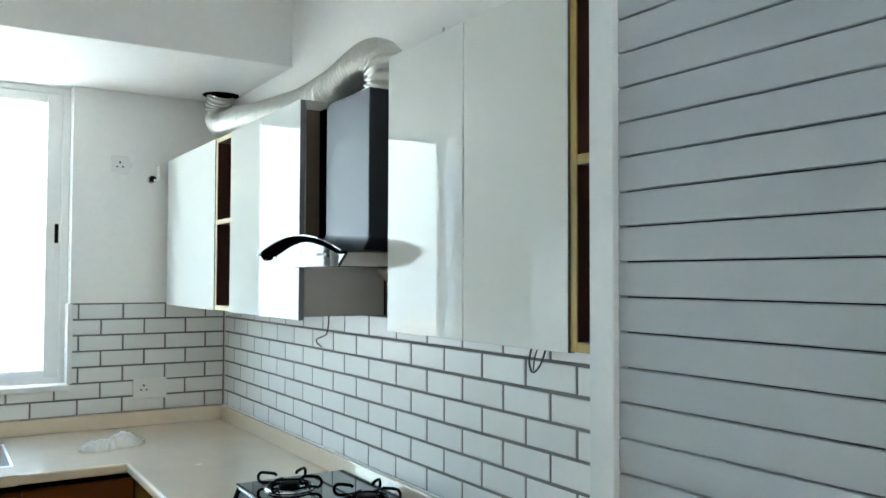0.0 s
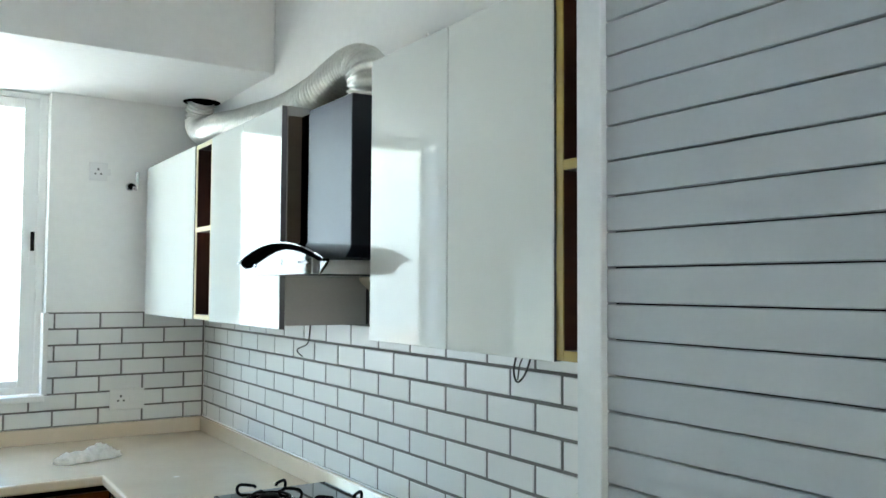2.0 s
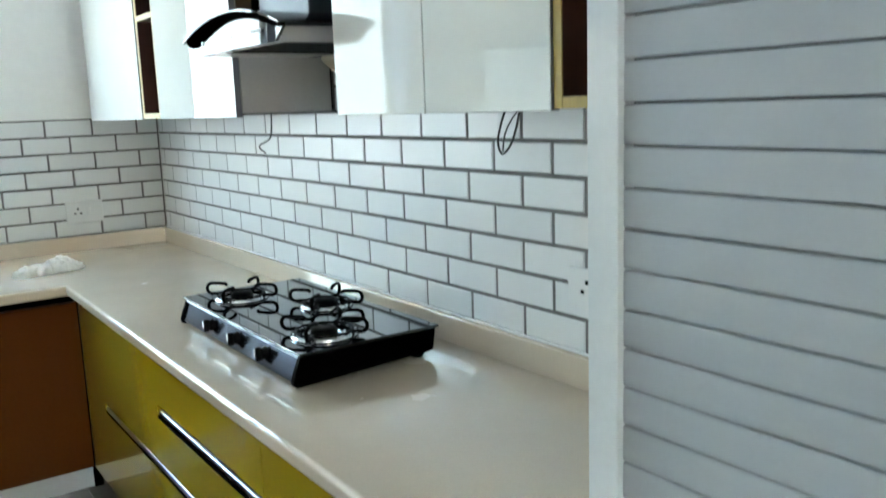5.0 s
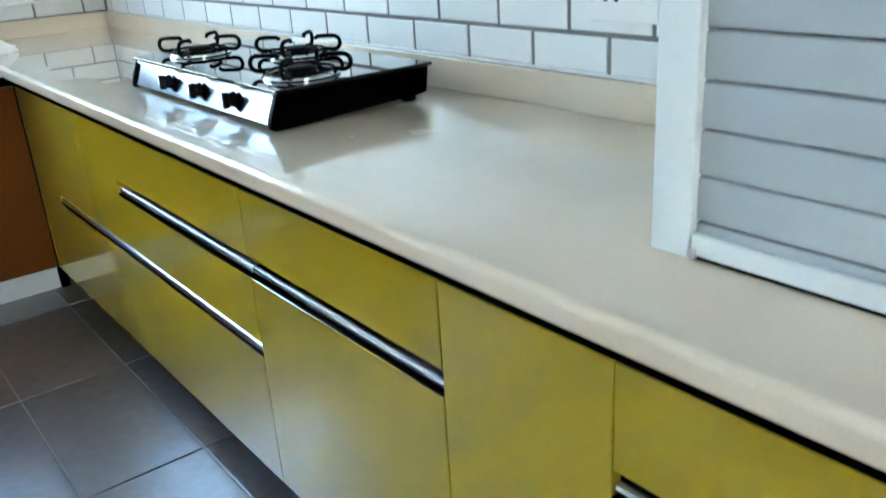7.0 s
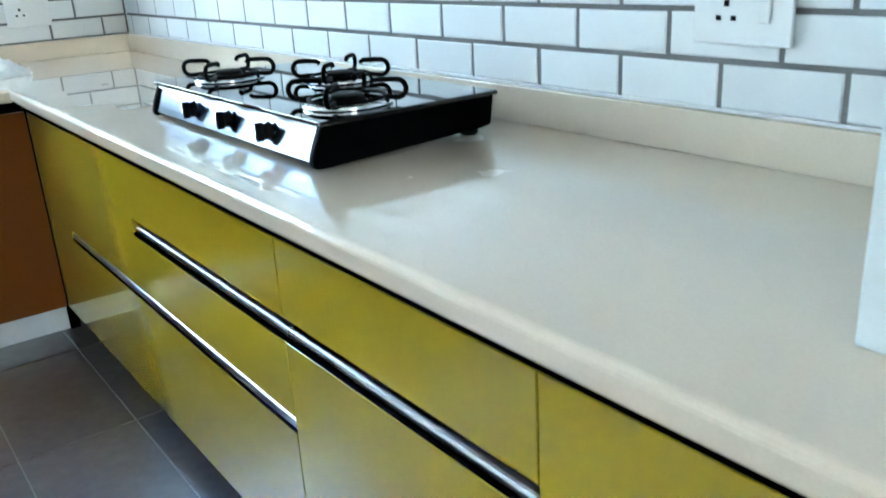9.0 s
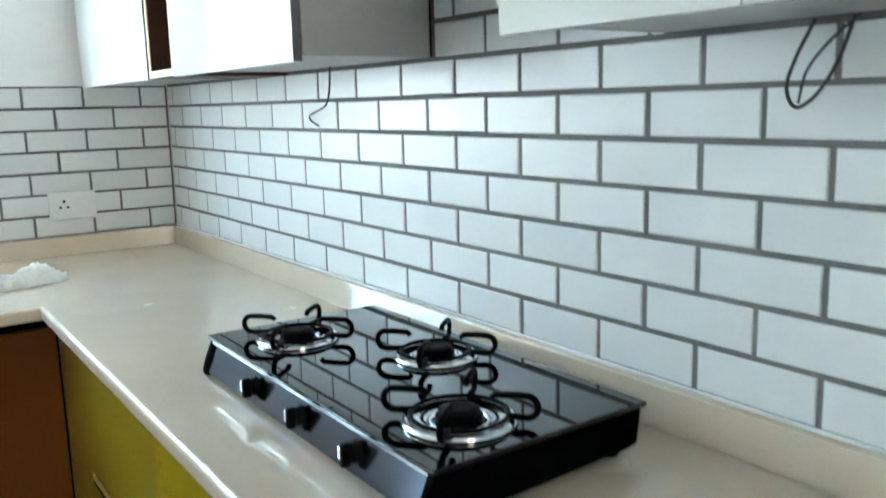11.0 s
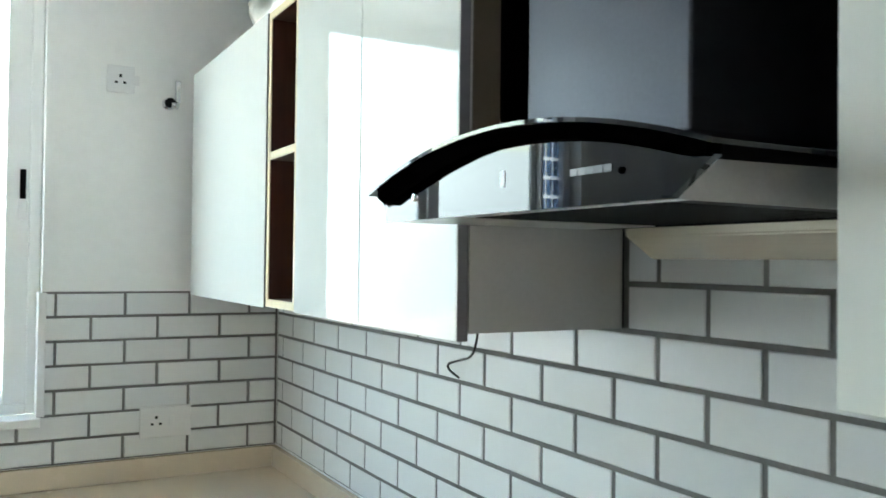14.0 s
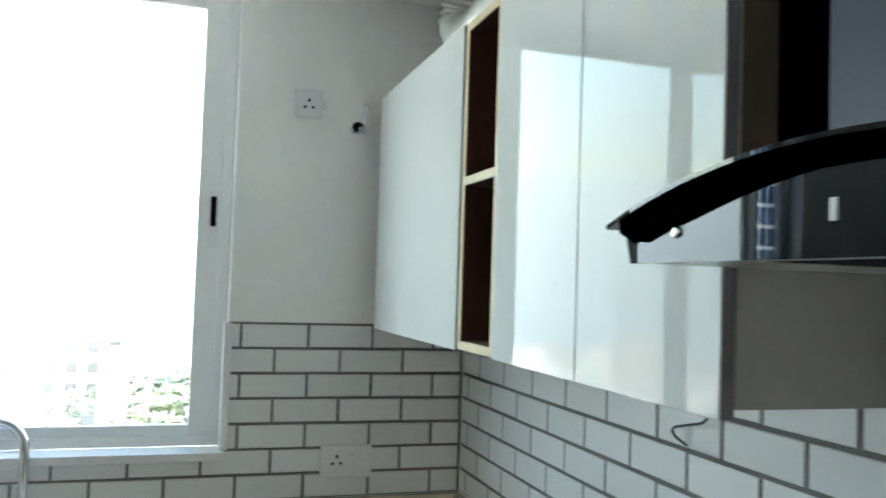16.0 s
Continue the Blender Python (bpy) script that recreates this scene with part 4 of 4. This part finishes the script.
# rows of low houses and gardens below the horizon, their base colours paled for haze
bm = bmesh.new()
crng = random.Random(3)
for k in range(520):
    d = 150 + 270 * crng.random() ** 1.3
    a = crng.uniform(-1.25, 0.75)
    x, y = d * math.sin(a), d * math.cos(a)
    w, l, h = crng.uniform(5, 14), crng.uniform(5, 14), crng.uniform(3.5, 12) * (2.2 if crng.random() < 0.06 else 1)
    box(x - w / 2, x + w / 2, y - l / 2, y + l / 2, GZ, GZ + h, bm=bm)
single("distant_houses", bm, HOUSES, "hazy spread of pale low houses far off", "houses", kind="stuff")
bm = bmesh.new()
for k in range(900):
    d = 100 + 310 * crng.random() ** 1.4
    a = crng.uniform(-1.25, 0.75)
    c = Vector((d * math.sin(a), d * math.cos(a), GZ + crng.uniform(2, 7)))
    s = crng.uniform(2.5, 6)
    vs = [bm.verts.new(c + Vector((crng.uniform(-1, 1), crng.uniform(-1, 1), crng.uniform(-0.7, 0.7))) * s) for _ in range(6)]
    for tri in ((0, 1, 2), (2, 3, 4), (4, 5, 0), (1, 3, 5)):
        bm.faces.new([vs[q] for q in tri])
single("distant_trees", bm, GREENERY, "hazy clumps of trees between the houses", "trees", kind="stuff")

# ---- wall tiles ----


def tile_mesh(w, h, depth=0.006, bev=0.0028):
    """A tile with sloped edges; its back lies at x = 0 and its face at x = -depth, spanning y and z about its middle."""
    bm = bmesh.new()
    rings = []
    for x, i in ((0.0, 0.0), (-depth + 0.0022, 0.0), (-depth + 0.0006, bev * 0.45), (-depth, bev)):
        a, b = w / 2 - i, h / 2 - i
        rings.append([bm.verts.new((x, p, q)) for p, q in ((-a, -b), (a, -b), (a, b), (-a, b))])
    for r, s in zip(rings, rings[1:]):
        for k in range(4):
            bm.faces.new((r[k], r[(k + 1) % 4], s[(k + 1) % 4], s[k]))
    bm.faces.new(rings[-1])
    return mesh_of("tile", bm, TILE)


tile_data = {}
trng = random.Random(5)


def lay(parent, wall, u0, u1, z0, z1):
    """A tile between u0 and u1 along the wall; joints are shared half and half."""
    w, h = abs(u1 - u0) - JOINT, z1 - z0 - JOINT
    if w < 0.012 or h < 0.008:
        return
    key = (round(w, 3), round(h, 3))
    if key not in tile_data:
        tile_data[key] = tile_mesh(*key)
    o = new("tile", tile_data[key])
    o.parent = parent
    mid, zc = (u0 + u1) / 2, (z0 + z1) / 2
    j = [trng.uniform(-0.0006, 0.0006) for _ in range(3)]
    tilt = [trng.uniform(-0.12, 0.12) for _ in range(3)]
    m = pose(0.006, mid + j[0], zc + j[1], 0, tilt[0], tilt[1]) if wall == "e" else pose(mid + j[0], 0.006, zc + j[1], tilt[0], 0, -90 + tilt[1])
    if wall == "n":
        m = Matrix.Translation((mid + j[0], 0.006, zc + j[1])) @ pose(0, 0, 0, 0, 0, 90 + tilt[1])
    o.matrix_basis = Matrix.Translation(-parent.location) @ m


backing_e = single("tile_bed", box(0.0022, 0.0059, -4.42, -0.0005, UPSTAND + 0.0005, 1.735), GROUT, "grey grout bed of the white tiles", "grout", kind="structure")
backing_n = single("tile_bed", box(-0.764, 0.0, 0.0052, 0.0059, UPSTAND + 0.0005, 1.494), GROUT, "grey grout bed of the white tiles", "grout", kind="structure")
backing_w = single("tile_bed", box(RUN_L, -0.7645, 0.0052, 0.0059, UPSTAND + 0.0005, SILL - 0.029), GROUT, "grey grout bed of the white tiles", "grout", kind="structure")
for r in range(1, 11):
    z0 = ROW0 + (r - 1) * ROW - JOINT / 2
    z1 = z0 + ROW
    cuts = [-0.059 - TILE_E * (k + (0.5 if r % 2 == 0 else 0)) for k in range(0, 18)]
    edges = [-0.001] + cuts
    for a, b in zip(edges, edges[1:]):
        lo, hi = (-3.56, 0.0) if r <= 7 else (-2.46, -1.84)
        a2, b2 = min(a, hi), max(b, lo)
        if a2 - b2 > 0.02:
            lay(wall_east, "e", a2, b2, z0, z1)
for r in range(1, 8):
    z0 = ROW0 + (r - 1) * ROW - JOINT / 2
    z1 = min(z0 + ROW, 1.496)
    xs = [-0.004] + [-TILE_N * (k - (0.5 if r % 2 == 1 else 0)) for k in range(1, 15)]
    for a, b in zip(xs, xs[1:]):
        lo = RUN_L if r <= 2 else -0.764
        zt = min(z1, SILL - 0.027) if (r == 2 and (a + b) / 2 < WIN_R) else z1
        b2 = max(b, lo)
        if a - b2 > 0.02:
            lay(wall_north, "n", a, b2, z0, zt)

# ---- floor tiles ----
FT_X, FT_Y = 0.31, 0.61
fdata = {}
bevel_f = 0.0015


def floor_tile(x0, x1, y0, y1):
    g = 0.0022
    key = (round(x1 - x0, 3), round(y1 - y0, 3))
    if key not in fdata:
        bm = bmesh.new()
        rings = []
        for z, i in ((-0.003, g), (-0.0008, g), (0.0, g + bevel_f)):
            a, b = key[0] / 2 - i, key[1] / 2 - i
            rings.append([bm.verts.new((p, q, z)) for p, q in ((-a, -b), (a, -b), (a, b), (-a, b))])
        for r, s in zip(rings, rings[1:]):
            for k in range(4):
                bm.faces.new((r[k], r[(k + 1) % 4], s[(k + 1) % 4], s[k]))
        bm.faces.new(rings[-1])
        fdata[key] = mesh_of("floor_tile", bm, FLOORT)
    o = new("floor_tile", fdata[key])
    o.parent = floor
    o.location = ((x0 + x1) / 2, (y0 + y1) / 2, 0)


x = -0.640
while x > ROOM_L - 0.3:
    y = 0.297
    xa, xb = max(x - FT_X, ROOM_L), x
    while y > ROOM_B:
        floor_tile(xa, xb, max(y - FT_Y, ROOM_B), min(y, 0.0)) if xb - xa > 0.05 else None
        y -= FT_Y
    x -= FT_X
y = 0.297
while y > ROOM_B:
    floor_tile(-0.640, -0.330, max(y - FT_Y, ROOM_B), min(y, 0.0))
    y -= FT_Y
